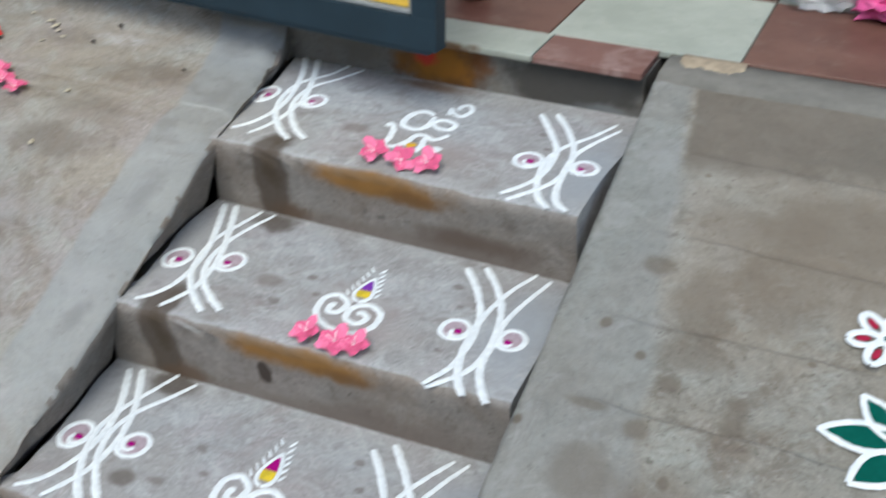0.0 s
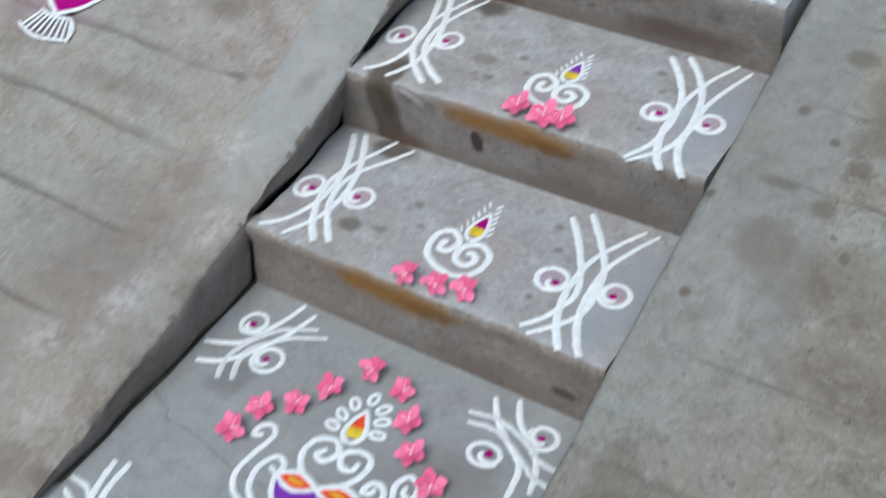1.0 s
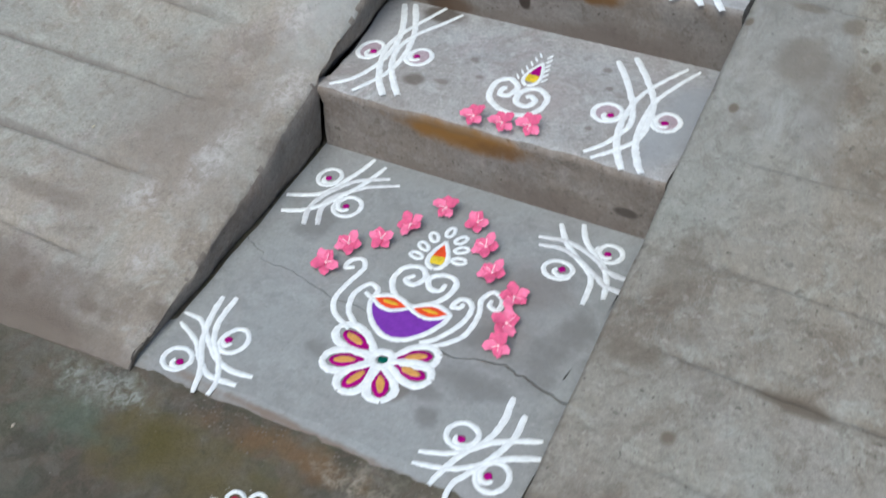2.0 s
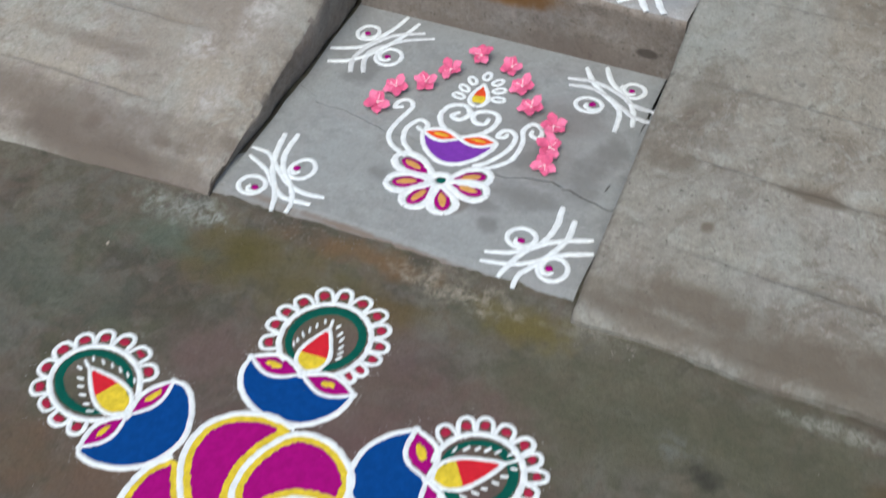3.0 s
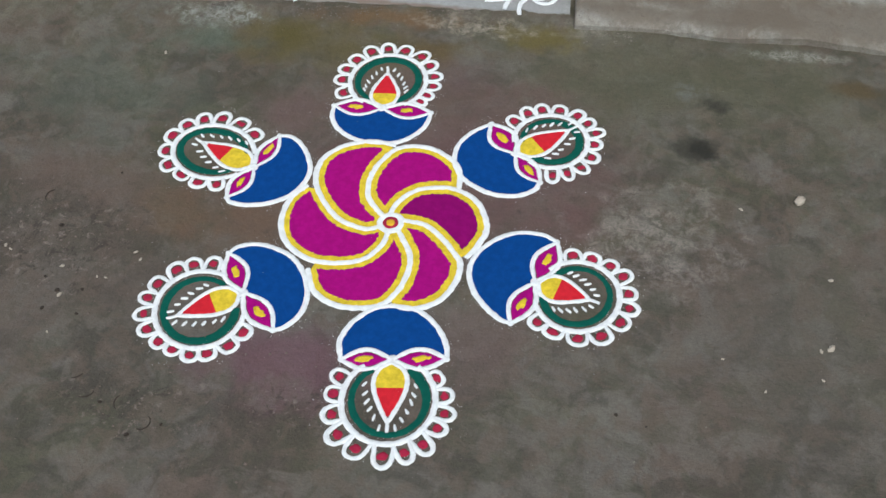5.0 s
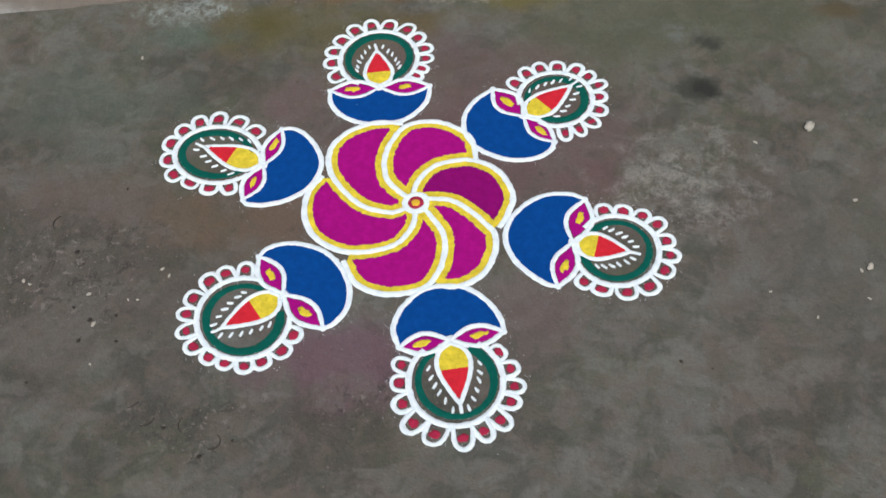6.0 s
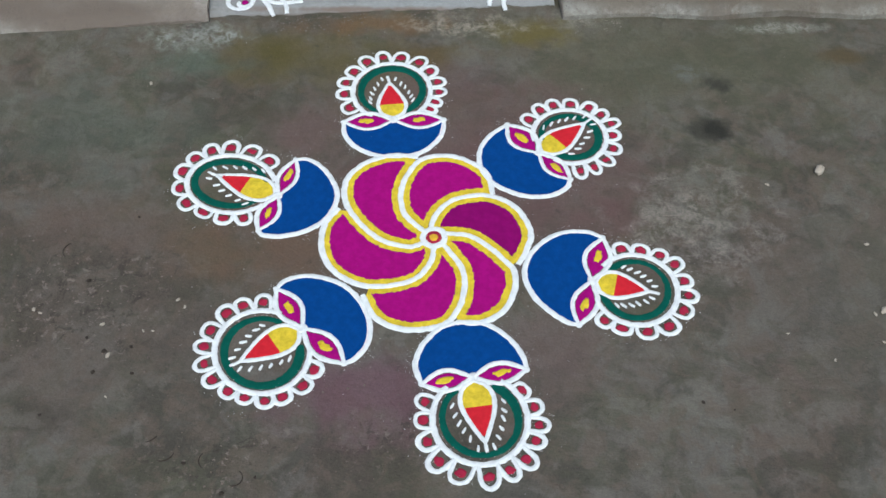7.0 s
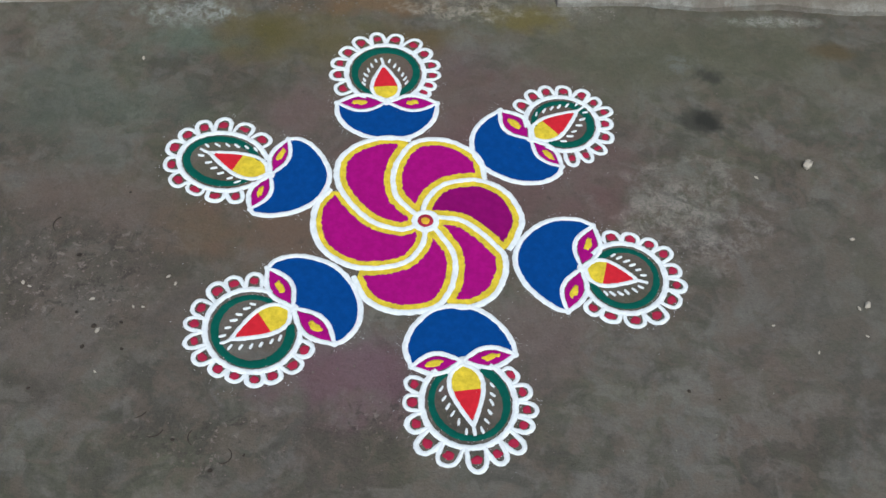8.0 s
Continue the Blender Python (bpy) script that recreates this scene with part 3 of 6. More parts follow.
CLAY = plain("red_clay", (0.40, 0.03, 0.018), 0.4, 0.2, 20)


def bag_material():
    n = Nodes("thin_milky_plastic", 0.22)
    n.bsdf.inputs["Base Color"].default_value = (0.80, 0.83, 0.84, 1)
    n.bsdf.inputs["Transmission Weight"].default_value = 0.55
    n.bsdf.inputs["IOR"].default_value = 1.15
    return n.mat


BAG = bag_material()
BAG_PINK = plain("pink_petal_heap", (0.62, 0.10, 0.28), 0.3, 0.6, 45, bump=0.6)

# ---------------------------------------------------------------- mesh helpers


class Shape:
    """Vertices and faces gathered for one mesh."""

    def __init__(self):
        self.v, self.f = [], []

    def grid(self, rows, closed=False):
        """Rows of points of one length, joined by quads."""
        k, w = len(self.v), len(rows[0])
        for r in rows:
            self.v.extend(tuple(p) for p in r)
        for i in range(len(rows) - 1):
            for j in range(w if closed else w - 1):
                a, b = k + i * w + j, k + i * w + (j + 1) % w
                self.f.append((a, b, b + w, a + w))

    def face(self, points):
        k = len(self.v)
        self.v.extend(tuple(p) for p in points)
        self.f.append(tuple(range(k, k + len(points))))

    def box(self, x0, x1, y0, y1, z0, z1, bevel=0.0):
        b = bevel
        rings = [(z0, b), (z0 + b, 0), (z1 - b, 0), (z1, b)] if b else [(z0, 0), (z1, 0)]
        rows = []
        for z, i in rings:
            if b:
                rows.append([(x0 + i + b, y0 + i, z), (x1 - i - b, y0 + i, z), (x1 - i, y0 + i + b, z), (x1 - i, y1 - i - b, z),
                             (x1 - i - b, y1 - i, z), (x0 + i + b, y1 - i, z), (x0 + i, y1 - i - b, z), (x0 + i, y0 + i + b, z)])
            else:
                rows.append([(x0, y0, z), (x1, y0, z), (x1, y1, z), (x0, y1, z)])
        k = len(self.v)
        self.grid(rows, True)
        w = len(rows[0])
        self.f.append(tuple(range(k + w - 1, k - 1, -1)))
        top = k + w * (len(rows) - 1)
        self.f.append(tuple(range(top, top + w)))

    def mesh(self, name, smooth=True):
        me = bpy.data.meshes.new(name)
        me.from_pydata(self.v, [], self.f)
        me.validate()
        bm = bmesh.new()
        bm.from_mesh(me)
        bmesh.ops.recalc_face_normals(bm, faces=bm.faces)
        bm.to_mesh(me)
        bm.free()
        me.shade_smooth() if smooth else me.shade_flat()
        return me


def part(name, shape, material, parent=None, label="", smooth=True):
    ob = new(name, shape.mesh(name, smooth))
    ob.data.materials.append(material)
    if parent is not None:
        ob.parent = parent
    if label:
        ob["label"] = label
    return ob


def thing(name, label, category, group="", m=None, kind=""):
    ob = new(name)
    ob.empty_display_size = 0.05
    if m is not None:
        ob.matrix_world = m
    return tagged(ob, label, category, group, kind)


def structure(name, shape, material, label, category, smooth=True):
    return tagged(part(name, shape, material, None, "", smooth), label, category, kind="structure")


def rough(x, y, z, size, scale):
    return size * noise.noise((x * scale, y * scale, z * scale))


def along(points, n=24):
    """A smooth curve through a few control points (Catmull-Rom)."""
    p = [Vector((*q, 0)) if len(q) == 2 else Vector(q) for q in points]
    if len(p) == 2:
        return [p[0].lerp(p[1], i / n) for i in range(n + 1)]
    p = [p[0] * 2 - p[1]] + p + [p[-1] * 2 - p[-2]]
    out, per = [], max(3, round(n / (len(p) - 3)))
    for i in range(1, len(p) - 2):
        a, b, c, d = p[i - 1:i + 3]
        for k in range(per):
            t = k / per
            out.append(0.5 * (2 * b + (c - a) * t + (2 * a - 5 * b + 4 * c - d) * t * t + (3 * b - a - 3 * c + d) * t ** 3))
    return out + [p[-2]]


def ring(centre, rx, ry, turn=0.0, n=32, a0=0.0, a1=360.0):
    c, s = math.cos(radians(turn)), math.sin(radians(turn))
    out = []
    for i in range(n + 1):
        a = radians(a0 + (a1 - a0) * i / n)
        x, y = rx * math.cos(a), ry * math.sin(a)
        out.append(Vector((centre[0] + x * c - y * s, centre[1] + x * s + y * c, 0)))
    return out


LIFT = [0]


def trail(shape, pts, width=0.011, z=0.0016, taper=0.25, wild=0.22, closed=False, flare=(1.0, 1.0)):
    """A line of powder poured by hand along pts: a low rounded ridge of uneven width."""
    LIFT[0] = (LIFT[0] + 1) % 9
    z = z + LIFT[0] * 0.00008
    fine = []
    step = max(0.0018, width * 0.20)
    for a, b in zip(pts, pts[1:]):
        k = max(1, int((b - a).length / step))
        fine += [a.lerp(b, i / k) for i in range(k)]
    fine.append(pts[-1])
    rows, m = [], len(fine)
    for i, p in enumerate(fine):
        d = fine[min(i + 1, m - 1)] - fine[max(i - 1, 0)]
        if d.length < 1e-9:
            continue
        side = Vector((-d.y, d.x, 0)).normalized()
        end = min(i, m - 1 - i) * step
        w = 0.5 * width * (flare[0] + (flare[1] - flare[0]) * i / m) * (1 if closed else (1 - taper) + taper * min(1, end / (width * 1.5)))
        wl = w * (1 + wild * (noise.noise((p.x * 90, p.y * 90, 3)) + 0.9 * noise.noise((p.x * 330, p.y * 330, 5)) + 0.35 * noise.noise((p.x * 700, p.y * 700, 6))))
        wr = w * (1 + wild * (noise.noise((p.x * 90, p.y * 90, 13)) + 0.9 * noise.noise((p.x * 330, p.y * 330, 15)) + 0.35 * noise.noise((p.x * 700, p.y * 700, 16))))
        h = z * (1 + 0.25 * noise.noise((p.x * 200, p.y * 200, 9)))
        rows.append([(p + side * wl).to_tuple()[:2] + (0.0,), (p + side * wl * 0.72).to_tuple()[:2] + (h * 0.8,), p.to_tuple()[:2] + (h,),
                     (p - side * wr * 0.72).to_tuple()[:2] + (h * 0.8,), (p - side * wr).to_tuple()[:2] + (0.0,)])
    if len(rows) > 1:
        shape.grid(rows)


def ragged(p, size=0.0012):
    return Vector((p[0] + size * noise.noise((p[0] * 160, p[1] * 160, 1)), p[1] + size * noise.noise((p[0] * 160, p[1] * 160, 7)), 0))


def heap(shape, outline, z=0.0009, size=0.0012):
    """A thin filled patch of powder within an outline."""
    pts = [ragged(p, size) for p in outline]
    if (pts[0] - pts[-1]).length < 1e-4:
        pts = pts[:-1]
    c = sum(pts, Vector()) / len(pts)
    LIFT[0] = (LIFT[0] + 1) % 9
    z = z + LIFT[0] * 0.00002
    lay = lambda k, zz: [((c + (p - c) * k).x, (c + (p - c) * k).y, zz) for p in pts]
    shape.grid([lay(1.0, 0.0), lay(0.97, z), lay(0.55, z * 1.05)], True)
    shape.face(lay(0.55, z * 1.05))


def between(shape, one, two, z=0.0009, k=8):
    """Powder filled in between two curves."""
    LIFT[0] = (LIFT[0] + 1) % 9
    z = z + LIFT[0] * 0.00002
    m = min(len(one), len(two))
    pick = lambda c, i: c[round(i * (len(c) - 1) / (m - 1))]
    rows = []
    for i in range(m):
        a, b = ragged(pick(one, i)), ragged(pick(two, i))
        rows.append([(*a.lerp(b, j / k)[:2], 0.0 if j in (0, k) else z) for j in range(k + 1)])
    shape.grid(rows)


def drop(tip, base, width, n=14):
    """The two sides of a flame or leaf from base to tip."""
    t, b = Vector((*tip, 0)), Vector((*base, 0))
    d = t - b
    s = Vector((-d.y, d.x, 0)).normalized()
    one = [b + d * (i / n) + s * width * math.sin(math.pi * (i / n) ** 0.62) for i in range(n + 1)]
    two = [b + d * (i / n) - s * width * math.sin(math.pi * (i / n) ** 0.62) for i in range(n + 1)]
    return one, two


def lens(a, b, width, n=14):
    t, o = Vector((*b, 0)), Vector((*a, 0))
    d = t - o
    s = Vector((-d.y, d.x, 0)).normalized()
    up = [o + d * (i / n) + s * width * math.sin(math.pi * i / n) for i in range(n + 1)]
    dn = [o + d * (i / n) - s * width * math.sin(math.pi * i / n) for i in range(n + 1)]
    return up, dn


def shrunk(outline, k):
    c = sum(outline, Vector()) / len(outline)
    return [c + (p - c) * k for p in outline]


# ---------------------------------------------------------------- large structure
def lerp_table(table, v):
    for (a, p), (b, q) in zip(table, table[1:]):
        if v <= b:
            return p + (q - p) * (v - a) / (b - a)
    (a, p), (b, q) = table[-2:]
    return p + (q - p) * (v - a) / (b - a)


# height of the ramps along y, and the edges of the stair channel
RISE_L = [(0.5, 0.0), (0.62, 0.022), (1.30, 0.190), (1.655, 0.345), (2.035, 0.508), (2.30, 0.535), (2.43, 0.560), (2.55, 0.606), (2.8, 0.62)]
RISE_R = [(0.5, 0.012), (0.63, 0.03), (1.31, 0.18), (1.665, 0.338), (2.035, 0.455), (2.25, 0.520), (2.48, 0.598), (2.8, 0.62)]
EDGE_L = [(0.5, -0.468), (0.62, -0.477), (1.30, -0.527), (1.655, -0.524), (2.035, -0.549), (2.36, -0.598), (2.5, -0.645), (2.8, -0.68)]
FOOT_L = [(0.5, -0.468), (0.62, -0.479), (1.31, -0.543), (1.69, -0.585), (2.07, -0.590), (2.5, -0.640), (2.8, -0.69)]
EDGE_R = [(0.5, 0.297), (0.63, 0.288), (1.32, 0.251), (1.677, 0.256), (2.035, 0.249), (2.47, 0.240), (2.8, 0.235)]


def flank_end(y, z):
    """Where a tread or riser stops short of the wide ramp's flank, leaving a dark crevice."""
    above = lerp_table(RISE_L, y) - z
    slant = max(0.0, min(1.0, above / 0.16))
    edge = lerp_table(EDGE_L, y) + rough(0, y, -2.0, 0.0040, 14)
    base = edge + (lerp_table(FOOT_L, y) + rough(0, y, 8, 0.004, 12) - edge) * slant + rough(z * 3, y, 6, 0.007, 7)
    return base + 0.0045 + 0.0045 * noise.noise((y * 23, 8, 1)) - 0.12 * max(0.0, min(1.0, (0.032 - above) / 0.02))


def build_ground():
    s = Shape()
    xs = [-300, -60, -15, -5, -3, -2, -1.5, -1, -0.5, 0, 0.5, 1, 1.5, 2, 3, 5, 15, 60, 300]
    ys = [-300, -60, -15, -5, -3, -2, -1.5, -1, -0.5, 0, 0.5, 1, 2, 4, 8, 20, 60, 300]
    s.grid([[(x, y, 0.0) for x in xs] for y in ys])
    structure("ground", s, GROUND, "dark trodden cement yard mottled brown and olive", "ground", False)


def build_ramp(side, name, rise, edge, foot, material, label):
    """A cement ramp with cross grooves; its inner flank drops to the steps."""
    s = Shape()
    grooves = (0.765, 0.970, 1.178, 1.384, 1.567, 1.755, 2.142) if side < 0 else (0.800, 0.992, 1.185, 1.396, 1.735, 1.910, 2.10, 2.315)
    start = 0.215 if side < 0 else 0.085
    outs = [0.004, 0.012, 0.022, 0.035] + [0.055 + 0.022 * i for i in range(46)] + [1.09 + 0.09 * i for i in range(12)]
    cols = []
    top = 2.55
    for i in range(261):
        q = i / 260
        row = []
        for j, o in enumerate(outs):
            ex = lerp_table(edge, 1.5)
            x_far = ex + side * o
            y0 = (0.606 + 0.085 * (x_far + 0.48)) if side < 0 else (0.606 - 0.004 * (x_far - 0.31))
            y0 += rough(x_far, 0, side, 0.010, 6) + rough(x_far, 0, side, 0.004, 30)
            y = y0 + q * (top - y0)
            x = lerp_table(edge, y) + side * o + (rough(0, y, 2.0 * side, 0.0040 if side < 0 else 0.0022, 14) if j < 4 else 0)
            z = lerp_table(rise, y) + rough(x, y, side, 0.007, 3.0) + rough(x, y, 4, 0.0030, 17) + rough(x, y, 7, 0.0014, 45)
            wear = max(0.0, min(1.0, (o - start + 0.03 * noise.noise((y * 5, 0, 3))) / 0.06))
            for g in grooves:
                d = abs(y - g - rough(x, g, 1, 0.010, 4) - rough(x, g, 3, 0.003, 25)) / 0.0105
                if d < 1:
                    z -= wear * (0.008 if g == 2.142 else 0.017 if side < 0 else 0.013) * (1 - d * d) * max(0.42, 0.80 + 0.8 * noise.noise((x * 4, g * 9, 2)))
            z -= (0.020 * max(0.0, 1 - o / 0.050) ** 2.2 if side < 0 else 0.009 * max(0.0, 1 - o / 0.022) ** 2) * (1 + 0.7 * noise.noise((y * 9, 5, side)) + 0.25 * noise.noise((y * 45, 5, side)))
            z -= 0.014 * max(0.0, 1 - q / 0.012) ** 2
            row.append((x, y, z))
        cols.append(row)
    # inner flank, drawn down and under the edge
    full = []
    for row in cols:
        x, y, z = row[0]
        fx = lerp_table(foot, y) + rough(0, y, 8, 0.004, 12)
        flank = []
        for k in (1.0, 0.75, 0.55, 0.35, 0.15):
            zb = max(q for yn, q in zip(NOSE_Y[:4], NOSE_Z[:4]) if y >= yn or q < 0.01)
            low = min(zb, z - 0.012)
            if k == 1.0:
                flank.append((fx + (side * 0.03 if side < 0 else 0.0), y, low - 0.05))
                continue
            slot = max(0.004, 0.018 + 0.012 * noise.noise((y * 11, 4, side)) + 0.004 * noise.noise((y * 41, 4, side))) if side < 0 else 0.0
            zz = low + slot + (z - low) * (0.75 - k)
            drop_k = min(1.0, (z - zz) / 0.16)
            flank.append((x + (fx - x) * drop_k + rough(zz * 3, y, 6, 0.007, 7) + rough(zz * 6, y, 9, 0.0022, 34), y, zz))
        full.append(flank + row + [(row[-1][0], row[-1][1], -0.04)])
    s.grid(full)
    # foot face
    front = full[0]
    s.grid([[(x, y - 0.004, -0.04) for x, y, z in front], front])
    ob = structure(name, s, material, label, "ramp")
    ob.data.materials.append(FLANK)
    for p in ob.data.polygons:
        # the steep inner side takes raw rough-cast cement, coloured darker for its shade
        if abs(p.normal.x) > 0.62:
            p.material_index = 1
    return ob


def build_step(i):
    """One cement step, with a worn nose and a slightly undercut riser."""
    s = Shape()
    y, z, under = NOSE_Y[i], NOSE_Z[i], (0.0, 0.012, 0.032, 0.036)[i]
    back = NOSE_Y[i + 1] + 0.09
    skew = (0.0, 0.028, 0.03, 0.0)[i]
    prof = [(y + under, NOSE_Z[i - 1] - 0.04), (y + under * 0.7, NOSE_Z[i - 1] + 0.05), (y + 0.008, z - 0.05), (y + 0.001, z - 0.022), (y + 0.0015, z - 0.010), (y + 0.006, z - 0.003), (y + 0.014, z)]
    prof += [(y + 0.014 + (back - y - 0.014) * k / 14, z) for k in range(1, 15)]
    rows = []
    for k, (py, pz) in enumerate(prof):
        row = []
        for j in range(71):
            x0, x1 = flank_end(py + skew * -0.35, pz), lerp_table(EDGE_R, py) - 0.004 - (0.0, 0.0, 0.004, 0.012)[i] * max(0.0, min(1.0, (y + 0.30 - py) / 0.12))
            x = x0 + (x1 - x0) * j / 70
            chip = rough(x, y, 2, 0.006, 24) + rough(x, y, 5, 0.005, 7)
            yy = py + skew * (x + 0.2) + (chip if 2 <= k <= 6 else 0)
            zz = pz - (max(0, rough(x, y, 9, 0.010, 15)) if 4 <= k <= 6 else 0)
            row.append((x, yy, zz))
        rows.append(row)
    s.grid(rows)
    for j in (0, 70):
        s.face([r[j] for r in rows] + [(rows[-1][j][0], rows[-1][j][1], rows[0][j][2])])
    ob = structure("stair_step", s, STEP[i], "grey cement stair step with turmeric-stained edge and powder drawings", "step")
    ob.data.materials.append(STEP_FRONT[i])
    # the fronts take the copy with shade in its colour
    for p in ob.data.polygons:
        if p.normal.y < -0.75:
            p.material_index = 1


def build_landing():
    """The slab at the foot of the stairs, cracked across into two pieces."""
    crack = along([(-0.66, 0.985), (-0.498, 0.963), (-0.431, 0.945), (-0.354, 0.943), (-0.270, 0.925), (-0.120, 0.916), (0.024, 0.898), (0.087, 0.914), (0.143, 0.917), (0.205, 0.902), (0.263, 0.894), (0.30, 0.890)], 110)
    jag = [Vector((p.x, p.y + rough(p.x, 0, 3, 0.009, 22) + rough(p.x, 2, 3, 0.006, 70), 0)) for p in crack]
    for near in (True, False):
        s = Shape()
        rows = []
        for p in jag:
            gap = (0.0008 + 0.0018 * max(0.0, min(1.0, (p.x + 0.05) / 0.15))) * (1 + 0.6 * noise.noise((p.x * 30, 1, 0))) * (-1 if near else 1)
            far_y = 0.638 + 0.045 * p.x + rough(p.x, 1, 7, 0.010, 15) + rough(p.x, 1, 3, 0.005, 60) if near else 1.37
            col = []
            for k in range(13):
                t = k / 12
                yy = p.y + gap + (far_y - p.y - gap) * t
                edge = lerp_table(EDGE_R, yy) + (0.006 if yy > 0.97 else -0.0065 if yy > 0.74 else -0.009) + rough(0, yy, 4, 0.0012, 30)
                xx = min(p.x, edge)
                if p.x < -0.44:
                    left = flank_end(yy, NOSE_Z[0])
                    xx = left + (p.x + 0.66) / 0.22 * (-0.44 - left)
                if p.x > 0.23:
                    xx = edge - (0.30 - p.x) * 0.6
                zz = NOSE_Z[0] - (0.0006 if k == 0 else 0.004 if near and k == 12 else 0)
                col.append((xx, yy, zz))
            rows.append([(col[0][0], col[0][1], -0.03)] + col + [(col[-1][0], col[-1][1] - (0.004 if near else 0), -0.03)])
        s.grid(rows)
        s.face(list(reversed(rows[0])))
        s.face(rows[-1])
        structure("landing_slab", s, STEP[0], "smooth blue-grey cement landing slab cracked across", "slab", False)


PLAT = pose(0, 2.475, -0.049)


def build_platform():
    base = Shape()
    base.box(-3.2, 0.222, 0.025, 1.75, -0.02, 0.6465, 0.004)
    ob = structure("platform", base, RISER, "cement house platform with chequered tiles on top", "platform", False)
    ob.data.transform(PLAT)
    side = Shape()
    side.box(0.2465, 3.0, 0.115, 1.75, -0.02, 0.6465, 0.004)
    body = part("platform_side", side, RISER, ob, "", False)
    body.data.transform(PLAT)
    ledge = Shape()
    rows = []
    for j in range(60):
        x = 0.248 + j * 0.04
        w = rough(x, 0, 3, 0.02, 11)
        rows.append([(x, 0.000 + w * 0.5, 0.58), (x, 0.008 + w * 0.5, 0.652 + rough(x, 1, 1, 0.004, 20)), (x, 0.026 + w * 0.4, 0.661 + rough(x, 2, 1, 0.005, 25)), (x, 0.080 + w * 0.3, 0.662 + rough(x, 5, 1, 0.004, 30)), (x, 0.132, 0.662), (x, 0.139, 0.60)])
    ledge.grid(rows)
    lob = part("mortar_ledge", ledge, MORTAR, ob, "crumbling grey mortar edge")
    lob.data.transform(PLAT)
    dab = Shape()
    rows = []
    for j in range(22):
        x, w = 0.275 + j * 0.0065, rough(j * 0.02, 4, 3, 0.016, 25)
        fade = math.sin(math.pi * j / 21) ** 0.4
        rows.append([(x, 0.095 - 0.040 * fade + w, 0.650), (x, 0.100 - 0.030 * fade + w, 0.662), (x, 0.120, 0.667 + rough(x, 3, 1, 0.003, 60)), (x, 0.137, 0.666), (x, 0.139, 0.650)])
    dab.grid(rows)
    buff = part("mortar_dab", dab, BUFF, ob, "buff mortar dab")
    buff.data.transform(PLAT)
    size = 0.43

    def tile(x0, x1, y0, y1, mat, thick=0.016):
        s = Shape()
        s.box(x0 + 0.0015, x1 - 0.0015, y0 + 0.0015, y1 - 0.0015, 0.664 - thick, 0.664, 0.002)
        t = part("tile", s, mat, ob, "", False)
        t.data.transform(PLAT)

    edges = (-0.882, -0.452, -0.022, 0.222)
    for k in range(3):
        tile(edges[k], edges[k + 1], -0.006, 0.14, (TILE_RED, TILE_WHITE, TILE_CHIPPED)[k], 0.017)
    for i in range(-3, 5):
        for j in range(4):
            tile(-0.035 + i * size, -0.035 + (i + 1) * size, 0.14 + j * size, 0.14 + (j + 1) * size, TILE_WHITE if (i + j) % 2 == 0 else TILE_RED)
    # unseen wall, added to close the place; it also dims the platform slightly
    wall = Shape()
    wall.box(-6, 6, 4.25, 4.5, -0.05, 3.2)
    structure("wall_unseen", wall, PLASTER, "plain plastered wall added behind the platform, out of view", "wall", False)


build_ground()
build_ramp(-1, "ramp_wide", RISE_L, EDGE_L, FOOT_L, RAMP_L, "weathered brown-grey cement ramp with cross grooves")
build_ramp(1, "ramp_narrow", RISE_R, EDGE_R, EDGE_R, RAMP_R, "pale grey cement ramp with cross grooves and damp blots")
for level in (1, 2, 3):
    build_step(level)
build_landing()
build_platform()

# ---------------------------------------------------------------- the great rangoli on the yard
# six swept lines (radius, degrees): each runs from the hub out along an arm and on round the rim of its petal
SWEEPS = (((0.022, 104), (0.049, 88), (0.080, 75), (0.107, 63), (0.144, 45), (0.170, 26), (0.181, 5), (0.173, 349), (0.166, 337)),
          ((0.022, 28), (0.066, 3), (0.104, 347), (0.136, 338), (0.166, 331), (0.189, 319), (0.206, 306), (0.207, 292), (0.192, 281)),
          ((0.022, 318), (0.054, 309), (0.088, 305), (0.124, 296), (0.165, 285), (0.195, 274), (0.210, 256), (0.207, 240), (0.182, 225)),
          ((0.022, 270), (0.059, 263), (0.100, 250), (0.137, 233), (0.172, 218), (0.199, 201), (0.208, 185), (0.206, 170), (0.193, 158)),
          ((0.022, 211), (0.052, 204), (0.100, 182), (0.151, 163), (0.192, 151), (0.221, 139), (0.229, 126), (0.222, 111), (0.204, 98)),
          ((0.022, 138), (0.052, 137), (0.086, 132), (0.128, 119), (0.166, 107), (0.199, 95), (0.207, 78), (0.192, 58), (0.154, 42)))


def polar(r, deg):
    return Vector((r * math.cos(radians(deg)), r * math.sin(radians(deg)), 0))


def inset(loop, d):
    """The closed outline drawn in by d, without the parts that would cross it."""
    area = sum(p.x * q.y - q.x * p.y for p, q in zip(loop, loop[1:] + loop[:1]))
    turn = 1 if area > 0 else -1
    out, m = [], len(loop)
    for i, p in enumerate(loop):
        t = loop[(i + 1) % m] - loop[i - 1]
        q = p + Vector((-t.y, t.x, 0)).normalized() * d * turn
        if min((q - o).length for o in loop) > d * 0.965:
            out.append(q)
    return out


